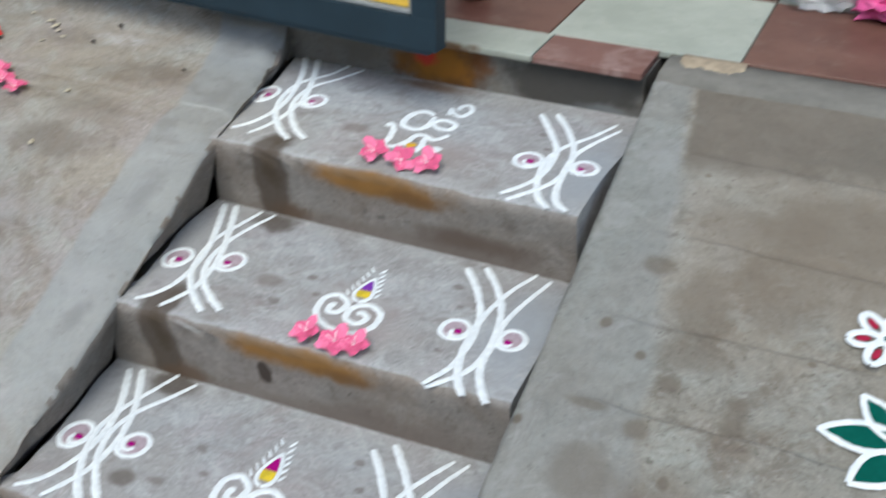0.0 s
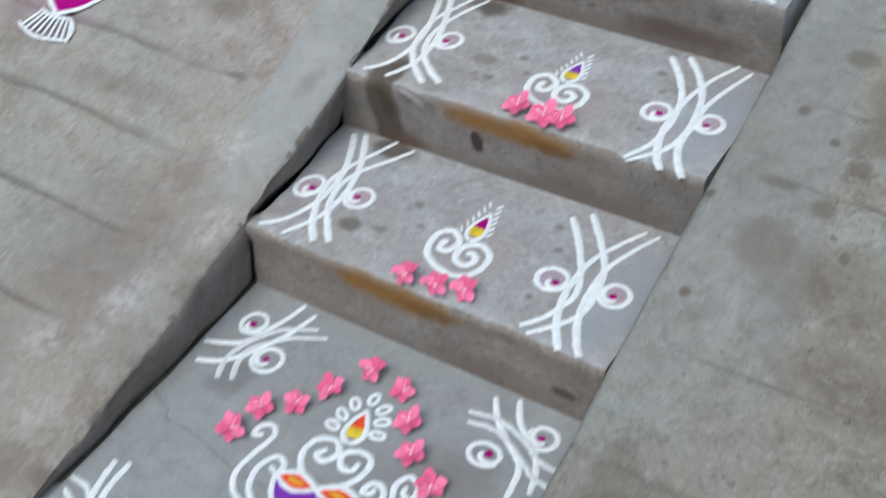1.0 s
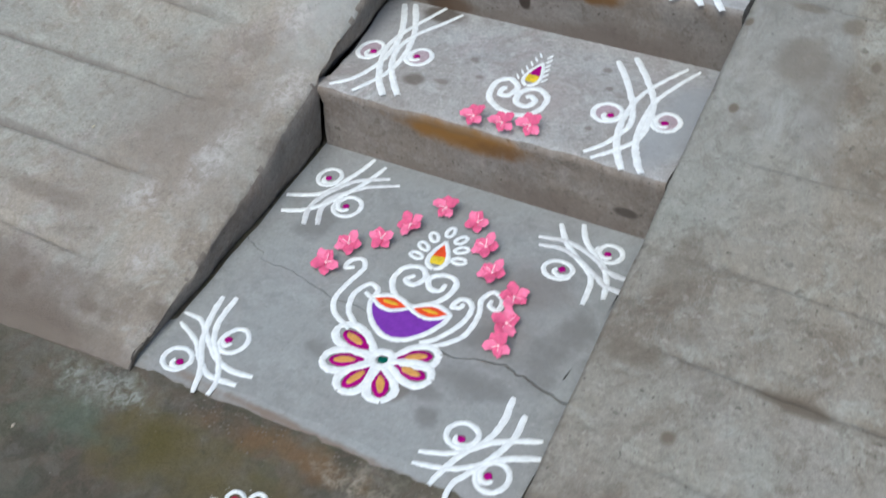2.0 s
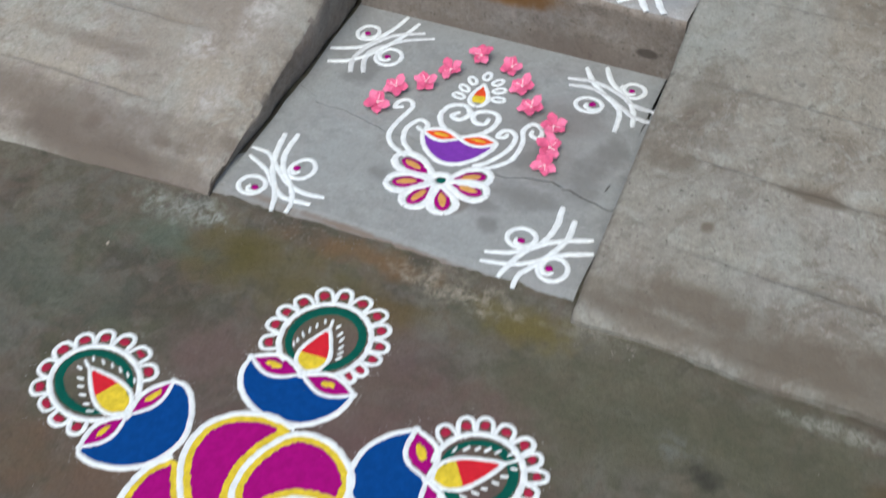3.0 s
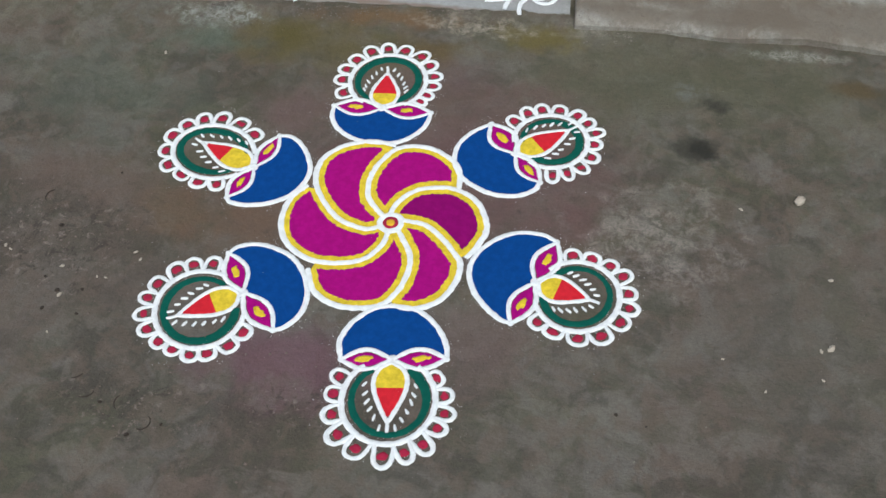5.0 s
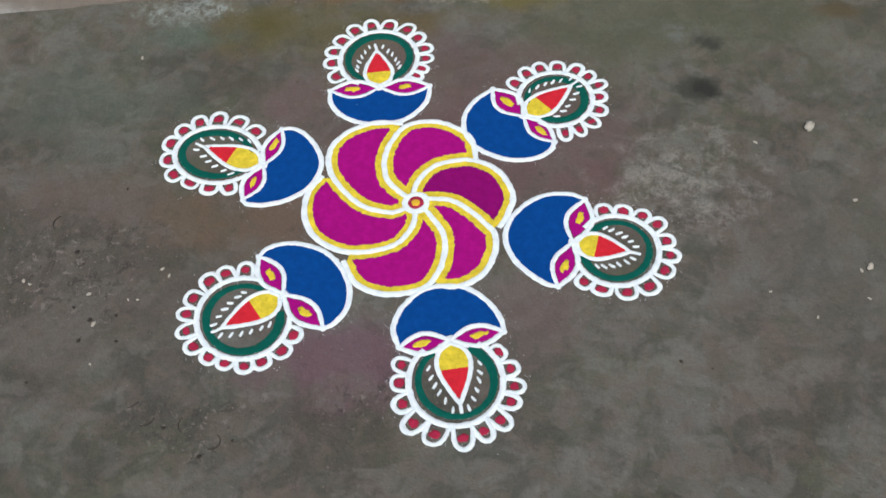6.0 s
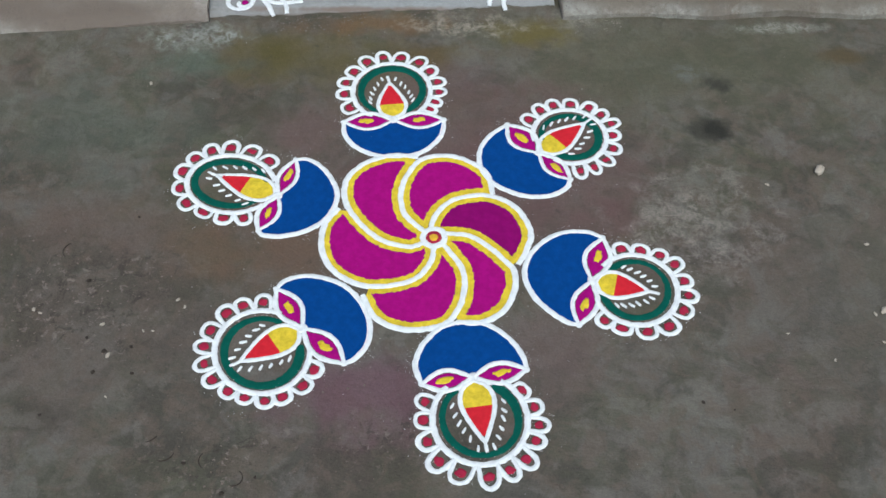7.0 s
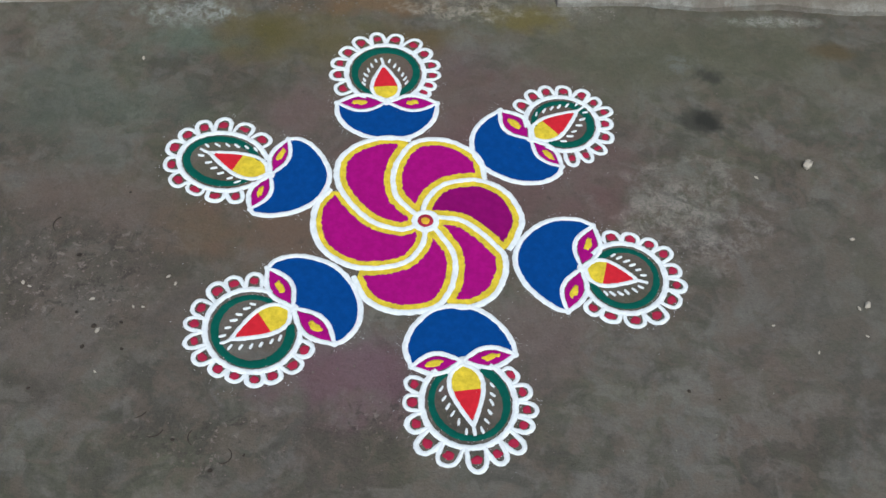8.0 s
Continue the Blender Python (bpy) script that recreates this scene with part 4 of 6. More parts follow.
def patch(shape, loop, z):
    """A flat field of powder within any outline, thinning at its edge."""
    loop = [ragged(p, 0.0030) for p in loop]
    shape.grid([[(p.x, p.y, 0.0) for p in loop], [(p.x, p.y, z) for p in loop]], True)
    shape.face([(p.x, p.y, z) for p in loop])


def painted_lamp(parent, place, angle, curve, plump, halo_c, halo_r, scallops, reach, lean, cut, seed):
    """An oil lamp drawn in powder, its flame pointing outward, with a scalloped halo; the rim of its bowl meets at the origin.
    curve: the bowl from corner to corner; plump: half widths of its two eyes; scallops: degrees round the halo and depth in mm."""
    rnd = random.Random(seed)
    lamp_line = Shape()
    bowl = along(curve, 44)
    trail(lamp_line, bowl, 0.0112)
    corners = [bowl[0], bowl[-1]]
    eyes, rims, inner = [], [], []
    for c, w in zip(corners, plump):
        start = Vector((0.0, math.copysign(0.002, c.y), 0))
        up, dn = lens(start[:2], c[:2], w + 0.0058)
        rims.append(Shape())
        trail(rims[-1], up, 0.0094)
        trail(rims[-1], dn, 0.0094)
        heap(rims[-1], ring(c, 0.0062, 0.0062, 0, 14), 0.0014, 0.002)
        eyes.append((start, c, w))
        inner.append(min((up, dn), key=lambda q: sum(p.x for p in q)))
    hx, hy = halo_r
    at = lambda a, k=0.0: Vector((halo_c[0] + (hx + k) * math.cos(radians(a)), halo_c[1] + (hy + k) * math.sin(radians(a)), 0))
    halo, wick = Shape(), Shape()
    heap(wick, ring((0.002, 0), 0.0105, 0.0090, 0, 14), 0.0015, 0.002)
    trail(halo, [at(a) for a in range(-156, 157, 4) if at(a).x > 0.012], 0.0108)
    loops, seeds = [], []
    for k, (a, deep) in enumerate(scallops):
        gaps = [abs(scallops[j][0] - a) for j in (k - 1, k + 1) if 0 <= j < len(scallops)]
        half = radians((min(gaps) + max(gaps)) * 0.5 * 0.47) * (hx + hy) / 2
        out = deep * 0.001 - 0.0065
        c, lean_k = at(a, 0.002), rnd.uniform(-6, 6)
        turn = math.degrees(math.atan2((c.y - halo_c[1]) / hy, (c.x - halo_c[0]) / hx))
        flat = rnd.uniform(0.50, 0.72)
        loops.append([c + polar(1, turn + lean_k) * (out * math.sin(math.pi * i / 16) ** flat) + polar(1, turn + 90) * (half * math.cos(math.pi * i / 16) * (1 + 0.22 * math.sin(math.pi * i / 16))) for i in range(17)])
        seeds.append((c + polar(1, turn + lean_k) * (out * 0.50), turn, half))
    tip, base = (reach, lean), (0.008, 0)
    one, two = drop(tip, base, 0.0285)
    trail(wick, one, 0.0088)
    trail(wick, two, 0.0088)
    trail(wick, along([(reach - 0.008, lean), (reach + 0.006, lean * 1.05), (reach + 0.019, lean * 1.1 + rnd.uniform(-0.003, 0.003))], 8), 0.0074)
    dashes = []
    for sgn in (1, -1):
        for k in range(6):
            q = k / 5
            p = Vector((0.053 + (reach - 0.044) * q + rnd.uniform(-0.002, 0.002), lean * (0.45 + 0.65 * q) + sgn * (0.0435 - 0.006 * q - 0.024 * q * q), 0))
            d = Vector((0.010, sgn * rnd.uniform(0.004, 0.011) * (1 - 0.5 * q), 0)).normalized() * rnd.uniform(0.0078, 0.0100)
            dashes.append(([p - d * 0.7, p, p + d * 0.7], rnd.uniform(0.0074, 0.0094)))
    lamp = part("painted_lamp", lamp_line, WHITE, parent, "white powder outline of an oil lamp with scalloped halo")
    lamp.matrix_local = pose(place[0], place[1], 0, 0, 0, angle)
    part("halo_ring", halo, WHITE, lamp)
    part("flame_outline", wick, WHITE, lamp)
    for k in range(2):
        part("eye_outline", rims[k], WHITE, lamp)

    def fill(name, mat, make, label=""):
        s = Shape()
        make(s)
        part(name, s, mat, lamp, label)

    for pts, w in dashes:
        fill("dash", WHITE, lambda s: trail(s, pts, w, 0.0022, 0.6))
    for pts in loops:
        fill("scallop", WHITE, lambda s: trail(s, pts, rnd.uniform(0.0074, 0.0092)))
    fill("bowl", BLUE, lambda s: patch(s, bowl[1:-1] + list(reversed(inner[1]))[1:] + inner[0][1:-1], 0.0010), "blue powder bowl")
    for a, b, w in eyes:
        fill("bowl_eye", MAGENTA, lambda s: between(s, *lens(a.lerp(b, 0.09)[:2], a.lerp(b, 0.92)[:2], w), 0.0011))
        core = math.degrees(math.atan2(b.y - a.y, b.x - a.x)) + rnd.uniform(-8, 8)
        fill("eye_core", YELLOW, lambda s: heap(s, ring(a.lerp(b, rnd.uniform(0.50, 0.56)), rnd.uniform(0.014, 0.018), w * 0.40, core, 18), 0.0016, 0.0045))
    width = rnd.uniform(0.0125, 0.0150)
    edge = [a for a in range(-156, 157, 4) if at(a, -0.012).x > 0.016]
    fill("halo_band", GREEN, lambda s: between(s, [at(a, -0.0095 - 0.0022 * math.sin(radians(a + seed * 70))) for a in edge], [at(a, -0.0100 - width + 0.0018 * math.sin(radians(2 * a + seed * 50))) for a in edge], 0.0009, 4), "green powder band")
    fill("flame_base", YELLOW, lambda s: between(s, *(shrunk(c, 0.93)[:cut] for c in (one, two)), 0.0013))
    fill("flame_tip", RED, lambda s: between(s, *(shrunk(c, 0.93)[cut - 1:-1] for c in (one, two)), 0.0013))
    for p, a, half in seeds:
        long, wide = rnd.uniform(0.0066, 0.0088), min(0.0100, half * 0.62)
        fill("halo_seed", CRIMSON, lambda s: heap(s, [p + polar(long, a) * math.cos(q) + polar(wide, a + 90) * math.sin(q) for q in (2 * math.pi * i / 12 for i in range(12))], 0.0010, 0.0035))


def great_rangoli():
    r = thing("rangoli", "large powder rangoli of a magenta wheel with six blue lamps", "rangoli", "", pose(0.004, -0.005, 0))
    lines = [along([polar(q, d) for q, d in sweep], 96) for sweep in SWEEPS]
    for k, line in enumerate(lines):
        s = Shape()
        trail(s, line, 0.0122, wild=0.22)
        part("swept_line", s, WHITE, r, "white powder line")
        after = lines[(k + 1) % 6]
        meet = min(range(len(after)), key=lambda i: (after[i] - line[-1]).length)
        field = line + [after[i] for i in range(meet - 1, -1, -1)]
        s = Shape()
        patch(s, inset(field, 0.0050), 0.0008)
        border = part("wheel_blade", s, YELLOW, r, "yellow powder border of a wheel blade")
        s = Shape()
        patch(s, inset(field, (0.0166, 0.0176, 0.0158, 0.0150, 0.0172, 0.0170)[k]), 0.0014)
        part("blade_fill", s, DEEP_MAGENTA if k == 0 else MAGENTA, border, "magenta powder fill")
    s = Shape()
    trail(s, ring((0, 0), 0.0205, 0.0205, 0, 24), 0.0135, closed=True)
    part("hub_ring", s, WHITE, r)
    s = Shape()
    heap(s, ring((0, 0), 0.0155, 0.0155, 0, 20), 0.0010)
    hub = part("hub", s, CRIMSON, r)
    s = Shape()
    heap(s, ring((0, 0), 0.0085, 0.0085, 0, 16), 0.0018)
    part("hub_core", s, AMBER, hub)
    # place, angle, bowl curve, eyes' half widths, halo's centre and radii, scallops, flame's reach, lean and share of yellow
    lamps = (
        ((-0.078, 0.303), 93.8, ((0.003, 0.101), (-0.034, 0.099), (-0.067, 0.079), (-0.090, 0.045), (-0.099, 0.006), (-0.094, -0.042), (-0.070, -0.076), (-0.042, -0.094), (-0.006, -0.101)),
         (0.0170, 0.0160), (0.085, 0.0), (0.083, 0.0805), ((-127, 32), (-113, 33), (-97, 36), (-78, 38), (-59, 38), (-37, 43), (-14, 39), (7, 41), (27, 42), (51, 37), (71, 38), (91, 37), (114, 37)), 0.110, 0.004, 6),
        ((0.209, 0.210), 35.5, ((-0.002, 0.098), (-0.047, 0.094), (-0.085, 0.077), (-0.110, 0.048), (-0.121, 0.013), (-0.116, -0.025), (-0.091, -0.070), (-0.051, -0.098), (-0.014, -0.101), (0.006, -0.089)),
         (0.0205, 0.0135), (0.080, 0.0), (0.0735, 0.0738), ((-117, 43), (-98, 42), (-80, 41), (-58, 37), (-35, 32), (-15, 42), (4, 37), (25, 38), (48, 35), (71, 37), (92, 39), (115, 38)), 0.128, 0.009, 6),
        ((0.284, -0.102), -13.9, ((0.006, 0.102), (-0.024, 0.109), (-0.065, 0.099), (-0.097, 0.072), (-0.118, 0.033), (-0.121, -0.008), (-0.106, -0.044), (-0.075, -0.075), (-0.031, -0.098), (-0.008, -0.100)),
         (0.0180, 0.0165), (0.080, 0.0), (0.0752, 0.0777), ((-120, 33), (-98, 29), (-70, 33), (-45, 39), (-16, 37), (5, 40), (25, 34), (48, 39), (69, 33), (91, 29), (114, 33)), 0.104, 0.0, 6),
        ((0.063, -0.301), -83.2, ((0.003, -0.087), (-0.031, -0.094), (-0.059, -0.085), (-0.085, -0.066), (-0.108, -0.034), (-0.111, 0.012), (-0.096, 0.048), (-0.063, 0.077), (-0.029, 0.091), (-0.003, 0.093)),
         (0.0145, 0.0145), (0.081, 0.0), (0.0834, 0.0786), ((-115, 37), (-95, 33), (-73, 37), (-50, 46), (-26, 44), (0, 47), (20, 44), (39, 46), (59, 39), (77, 40), (96, 33), (118, 25)), 0.125, 0.002, 7),
        ((-0.231, -0.198), -144.2, ((-0.007, -0.098), (-0.026, -0.104), (-0.057, -0.096), (-0.084, -0.073), (-0.107, -0.034), (-0.112, 0.010), (-0.103, 0.052), (-0.084, 0.083), (-0.061, 0.100), (-0.033, 0.107), (-0.018, 0.104)),
         (0.0160, 0.0165), (0.082, -0.001), (0.0797, 0.0867), ((-124, 38), (-104, 37), (-84, 39), (-58, 37), (-39, 39), (-21, 40), (0, 37), (20, 30), (40, 27), (60, 31), (79, 31), (101, 34), (123, 33)), 0.123, -0.005, 7),
        ((-0.296, 0.105), 161.3, ((0.004, -0.096), (-0.017, -0.104), (-0.048, -0.095), (-0.082, -0.069), (-0.105, -0.038), (-0.111, -0.002), (-0.103, 0.034), (-0.077, 0.068), (-0.042, 0.090), (-0.010, 0.097), (0.003, 0.090)),
         (0.0125, 0.0140), (0.100, 0.0), (0.0862, 0.0719), ((-118, 34), (-92, 38), (-68, 42), (-47, 40), (-25, 36), (1, 34), (29, 31), (54, 35), (78, 27), (104, 31), (125, 35)), 0.135, -0.011, 8))
    for k, lamp in enumerate(lamps):
        painted_lamp(r, *lamp, 40 + k)
    # spilt powder: a dusting that thins out away from the poured lines
    rnd = random.Random(77)
    s = Shape()

    def speck(p, size):
        a = rnd.uniform(0, 6.28)
        k = len(s.v)
        s.v += [(p.x + size * math.cos(a + b) * rnd.uniform(0.6, 1.4), p.y + size * math.sin(a + b) * rnd.uniform(0.6, 1.4), 0.0001) for b in (0, 2.1, 4.2)]
        s.v.append((p.x, p.y, size * 0.6))
        s.f += [(k, k + 1, k + 3), (k + 1, k + 2, k + 3), (k + 2, k, k + 3)]

    for line in lines:
        for _ in range(130):
            p = r.matrix_basis @ rnd.choice(line)
            speck(p + polar(abs(rnd.gauss(0.0085, 0.004)), rnd.uniform(0, 360)), rnd.uniform(0.0005, 0.0011))
    for (px, py), angle, curve, plump, (cx, cy), (hx, hy), *rest in lamps:
        m = r.matrix_basis @ pose(px, py, 0, 0, 0, angle)
        for _ in range(420):
            a = rnd.uniform(-165, 165)
            q = rnd.choice((0.0, 0.0, 0.032)) + rnd.gauss(0, 0.0085)
            speck(m @ Vector((cx + (hx + q) * math.cos(radians(a)), cy + (hy + q) * math.sin(radians(a)), 0)), rnd.uniform(0.0005, 0.0012))
        for _ in range(200):
            q = rnd.choice(curve)
            speck(m @ Vector((q[0] * 1.03 + rnd.gauss(0, 0.009), q[1] * 1.03 + rnd.gauss(0, 0.009), 0)), rnd.uniform(0.0005, 0.0012))
    tagged(part("powder_dust", s, THIN_WHITE, None, "", False), "fine dusting of spilt white powder beside the lines", "powder", kind="stuff")
    return r


great_rangoli()


# ---------------------------------------------------------------- corner drawings on slab and steps
def corner_knot(x, y, level, strokes, whorls):
    """Two pairs of bent strokes that cross in the middle, with a dotted whorl on either side; each stroke by a few bends."""
    t = thing("rangoli_knot", "white powder corner knot of crossing strokes with two red-dotted whorls", "rangoli", "corner knots", pose(x, y, NOSE_Z[level]))
    rubbed = (x, y) in ((-0.409, 1.187), (0.131, 1.219))
    for k, bends in enumerate(strokes):
        s = Shape()
        if level:
            trail(s, along(bends, 40), 0.0124, flare=(1.25, 0.85) if k < 2 else (0.68, 1.30))
        else:
            trail(s, along(bends, 40), 0.0118, flare=(1.1, 0.95) if k < 2 else (0.85, 1.1))
        part("stroke", s, SMEARED if rubbed and k >= 2 else WHITE, t)
    for k, (c, rx, ry, dot) in enumerate(whorls):
        s = Shape()
        sense = -1 if k == 0 else 1
        loop = []
        for i in range(49):
            q = i / 48
            a = radians(-20 if k == 0 else 160) + sense * 2 * math.pi * 1.45 * q
            f = 1.0 - 0.10 * q - 0.62 * max(0.0, q - 0.62) / 0.38
            loop.append(Vector((dot[0] + (c[0] - dot[0]) * f + rx * f * math.cos(a), dot[1] + (c[1] - dot[1]) * f + ry * f * math.sin(a), 0)))
        trail(s, loop, 0.0112 if level else 0.0104)
        w = part("whorl", s, WHITE, t)
        s = Shape()
        heap(s, ring(dot, 0.0072, 0.0072, 0, 12), 0.0020, 0.002)
        part("dot", s, MAGENTA, w)
        if level:
            s = Shape()
            heap(s, ring(c, rx * 0.92, ry * 0.92, 0, 20), 0.0003)
            part("pink_wash", s, PINK_WASH, w)
    return t


corner_knot(-0.377, 0.717, 0, (((-0.066, 0.108), (-0.050, 0.048), (-0.023, -0.007), (0.014, -0.055), (0.037, -0.107)),
              ((-0.040, 0.118), (-0.032, 0.057), (-0.011, 0.015), (0.035, -0.029), (0.059, -0.066), (0.065, -0.099)),
              ((-0.106, 0.043), (-0.066, 0.041), (-0.030, 0.015), (0.020, -0.020), (0.063, -0.033), (0.112, -0.027)),
              ((-0.096, 0.019), (-0.039, -0.006), (-0.002, -0.038), (0.037, -0.060), (0.097, -0.056))),
            (((-0.041, -0.055), 0.029, 0.027, (-0.031, -0.060)), ((0.027, 0.028), 0.026, 0.032, (0.015, 0.024))))
corner_knot(-0.409, 1.187, 0, (((-0.106, -0.057), (-0.058, -0.035), (-0.031, -0.008), (-0.018, 0.037), (-0.007, 0.075), (0.000, 0.124)),
              ((-0.086, -0.103), (-0.044, -0.082), (-0.015, -0.048), (0.004, -0.007), (0.024, 0.045), (0.037, 0.112)),
              ((0.067, 0.083), (0.008, 0.048), (-0.019, 0.008), (-0.036, -0.036), (-0.035, -0.078), (-0.017, -0.121)),
              ((0.097, 0.073), (0.041, 0.041), (0.014, 0.012), (-0.014, -0.026), (-0.011, -0.067), (0.010, -0.109))),
            (((-0.055, 0.032), 0.026, 0.029, (-0.055, 0.027)), ((0.034, -0.032), 0.030, 0.032, (0.031, -0.034))))
corner_knot(0.131, 1.219, 0, (((-0.085, 0.083), (-0.055, 0.042), (-0.018, 0.010), (0.022, -0.019), (0.039, -0.048), (0.048, -0.103)),
              ((-0.044, 0.101), (-0.018, 0.058), (0.019, 0.027), (0.046, 0.002), (0.066, -0.035), (0.077, -0.074)),
              ((-0.109, 0.030), (-0.067, 0.040), (-0.029, 0.038), (0.022, 0.019), (0.053, -0.001), (0.103, -0.006)),
              ((-0.098, 0.009), (-0.052, 0.018), (-0.009, 0.005), (0.037, -0.021), (0.067, -0.039), (0.107, -0.042))),
            (((-0.033, -0.038), 0.030, 0.025, (-0.026, -0.035)), ((0.036, 0.046), 0.027, 0.026, (0.035, 0.042))))
corner_knot(0.172, 0.737, 0, (((-0.002, 0.126), (0.007, 0.070), (0.001, 0.024), (-0.020, -0.014), (-0.033, -0.055), (-0.040, -0.097)),
              ((0.034, 0.100), (0.039, 0.049), (0.027, 0.001), (0.009, -0.042), (-0.007, -0.077), (-0.003, -0.112)),
              ((-0.089, -0.047), (-0.045, -0.029), (-0.014, -0.004), (0.011, 0.024), (0.041, 0.044), (0.085, 0.066)),
              ((-0.087, -0.071), (-0.032, -0.056), (0.001, -0.036), (0.027, -0.010), (0.055, 0.011), (0.098, 0.033))),
            (((-0.040, 0.016), 0.029, 0.027, (-0.038, 0.007)), ((0.045, -0.035), 0.028, 0.031, (0.038, -0.037))))
corner_knot(0.111, 1.502, 1, (((-0.104, 0.150), (-0.057, 0.088), (-0.016, 0.019), (0.006, -0.039), (0.001, -0.076), (-0.012, -0.118), (-0.040, -0.162)),
              ((-0.075, 0.178), (-0.021, 0.110), (0.017, 0.049), (0.033, -0.005), (0.040, -0.070), (0.024, -0.113), (-0.020, -0.173)),
              ((0.038, 0.181), (0.012, 0.127), (-0.012, 0.059), (-0.015, -0.016), (-0.002, -0.087), (0.022, -0.139), (0.049, -0.181)),
              ((0.065, 0.182), (0.040, 0.118), (0.022, 0.051), (0.024, -0.019), (0.038, -0.088), (0.061, -0.139), (0.086, -0.176))),
            (((-0.050, -0.025), 0.030, 0.031, (-0.040, -0.033)), ((0.067, -0.007), 0.028, 0.031, (0.066, -0.013))))
corner_knot(-0.445, 1.501, 1, (((-0.089, 0.161), (-0.050, 0.094), (-0.022, 0.029), (-0.010, -0.042), (-0.015, -0.098), (-0.033, -0.147), (-0.065, -0.181)),
              ((-0.065, 0.170), (-0.026, 0.108), (0.005, 0.046), (0.025, -0.031), (0.025, -0.095), (0.009, -0.146), (-0.007, -0.182)),
              ((0.010, 0.185), (-0.007, 0.127), (-0.025, 0.062), (-0.030, 0.002), (-0.010, -0.063), (0.026, -0.126), (0.064, -0.169)),
              ((0.059, 0.175), (0.035, 0.121), (0.005, 0.061), (-0.003, -0.004), (0.020, -0.067), (0.057, -0.117), (0.092, -0.156))),
            (((-0.056, -0.032), 0.027, 0.035, (-0.046, -0.037)), ((0.057, -0.013), 0.028, 0.032, (0.053, -0.015))))
corner_knot(0.124, 1.857, 2, (((-0.103, 0.177), (-0.060, 0.119), (-0.024, 0.052), (-0.006, -0.018), (-0.002, -0.072), (-0.006, -0.128), (-0.030, -0.190)),
              ((-0.069, 0.193), (-0.024, 0.136), (0.011, 0.068), (0.030, -0.011), (0.034, -0.074), (0.022, -0.132), (-0.022, -0.196)),
              ((0.029, 0.209), (0.004, 0.138), (-0.010, 0.059), (-0.010, -0.020), (-0.002, -0.090), (0.019, -0.150), (0.045, -0.192)),
              ((0.062, 0.197), (0.040, 0.102), (0.031, 0.028), (0.036, -0.045), (0.042, -0.106), (0.063, -0.156), (0.089, -0.194))),
            (((-0.043, -0.020), 0.027, 0.031, (-0.035, -0.026)), ((0.061, -0.010), 0.026, 0.031, (0.058, -0.021))))
corner_knot(-0.455, 1.872, 2, (((-0.102, 0.181), (-0.063, 0.097), (-0.033, 0.023), (-0.015, -0.051), (-0.013, -0.118), (-0.026, -0.163), (-0.050, -0.195)),
              ((-0.075, 0.185), (-0.038, 0.108), (-0.001, 0.026), (0.021, -0.046), (0.030, -0.115), (0.021, -0.156), (0.006, -0.196)),
              ((-0.011, 0.185), (-0.024, 0.123), (-0.037, 0.058), (-0.029, -0.011), (-0.004, -0.080), (0.041, -0.136), (0.091, -0.180)),
              ((0.022, 0.184), (0.002, 0.114), (-0.008, 0.047), (-0.002, -0.022), (0.030, -0.087), (0.076, -0.131), (0.120, -0.162))),
            (((-0.064, -0.039), 0.027, 0.035, (-0.057, -0.045)), ((0.041, -0.009), 0.027, 0.034, (0.038, -0.018))))
corner_knot(0.126, 2.241, 3, (((-0.105, 0.190), (-0.056, 0.112), (-0.018, 0.041), (-0.008, -0.023), (-0.009, -0.083), (-0.026, -0.132), (-0.055, -0.182)),
              ((-0.073, 0.204), (-0.028, 0.140), (0.013, 0.056), (0.027, -0.021), (0.025, -0.082), (0.007, -0.129), (-0.036, -0.200)),
              ((0.059, 0.205), (0.030, 0.131), (-0.007, 0.061), (-0.021, -0.002), (-0.013, -0.079), (0.012, -0.156), (0.048, -0.200)),
              ((0.074, 0.181), (0.041, 0.098), (0.023, 0.024), (0.029, -0.060), (0.040, -0.131), (0.057, -0.172), (0.084, -0.195))),
            (((-0.054, -0.026), 0.028, 0.033, (-0.049, -0.031)), ((0.058, -0.015), 0.027, 0.030, (0.054, -0.025))))
corner_knot(-0.499, 2.310, 3, (((-0.122, 0.218), (-0.067, 0.106), (-0.033, 0.011), (-0.015, -0.067), (-0.017, -0.133), (-0.030, -0.180), (-0.052, -0.215)),
              ((-0.094, 0.232), (-0.034, 0.102), (0.006, -0.006), (0.017, -0.085), (0.016, -0.141), (0.006, -0.192), (-0.006, -0.222)),
              ((0.014, 0.213), (-0.004, 0.127), (-0.041, 0.062), (-0.042, -0.011), (-0.013, -0.099), (0.039, -0.171), (0.088, -0.214)),
              ((0.054, 0.181), (0.027, 0.112), (-0.007, 0.041), (-0.001, -0.043), (0.033, -0.110), (0.080, -0.167), (0.119, -0.197))),
            (((-0.080, -0.031), 0.024, 0.042, (-0.072, -0.035)), ((0.038, -0.022), 0.026, 0.034, (0.037, -0.029))))


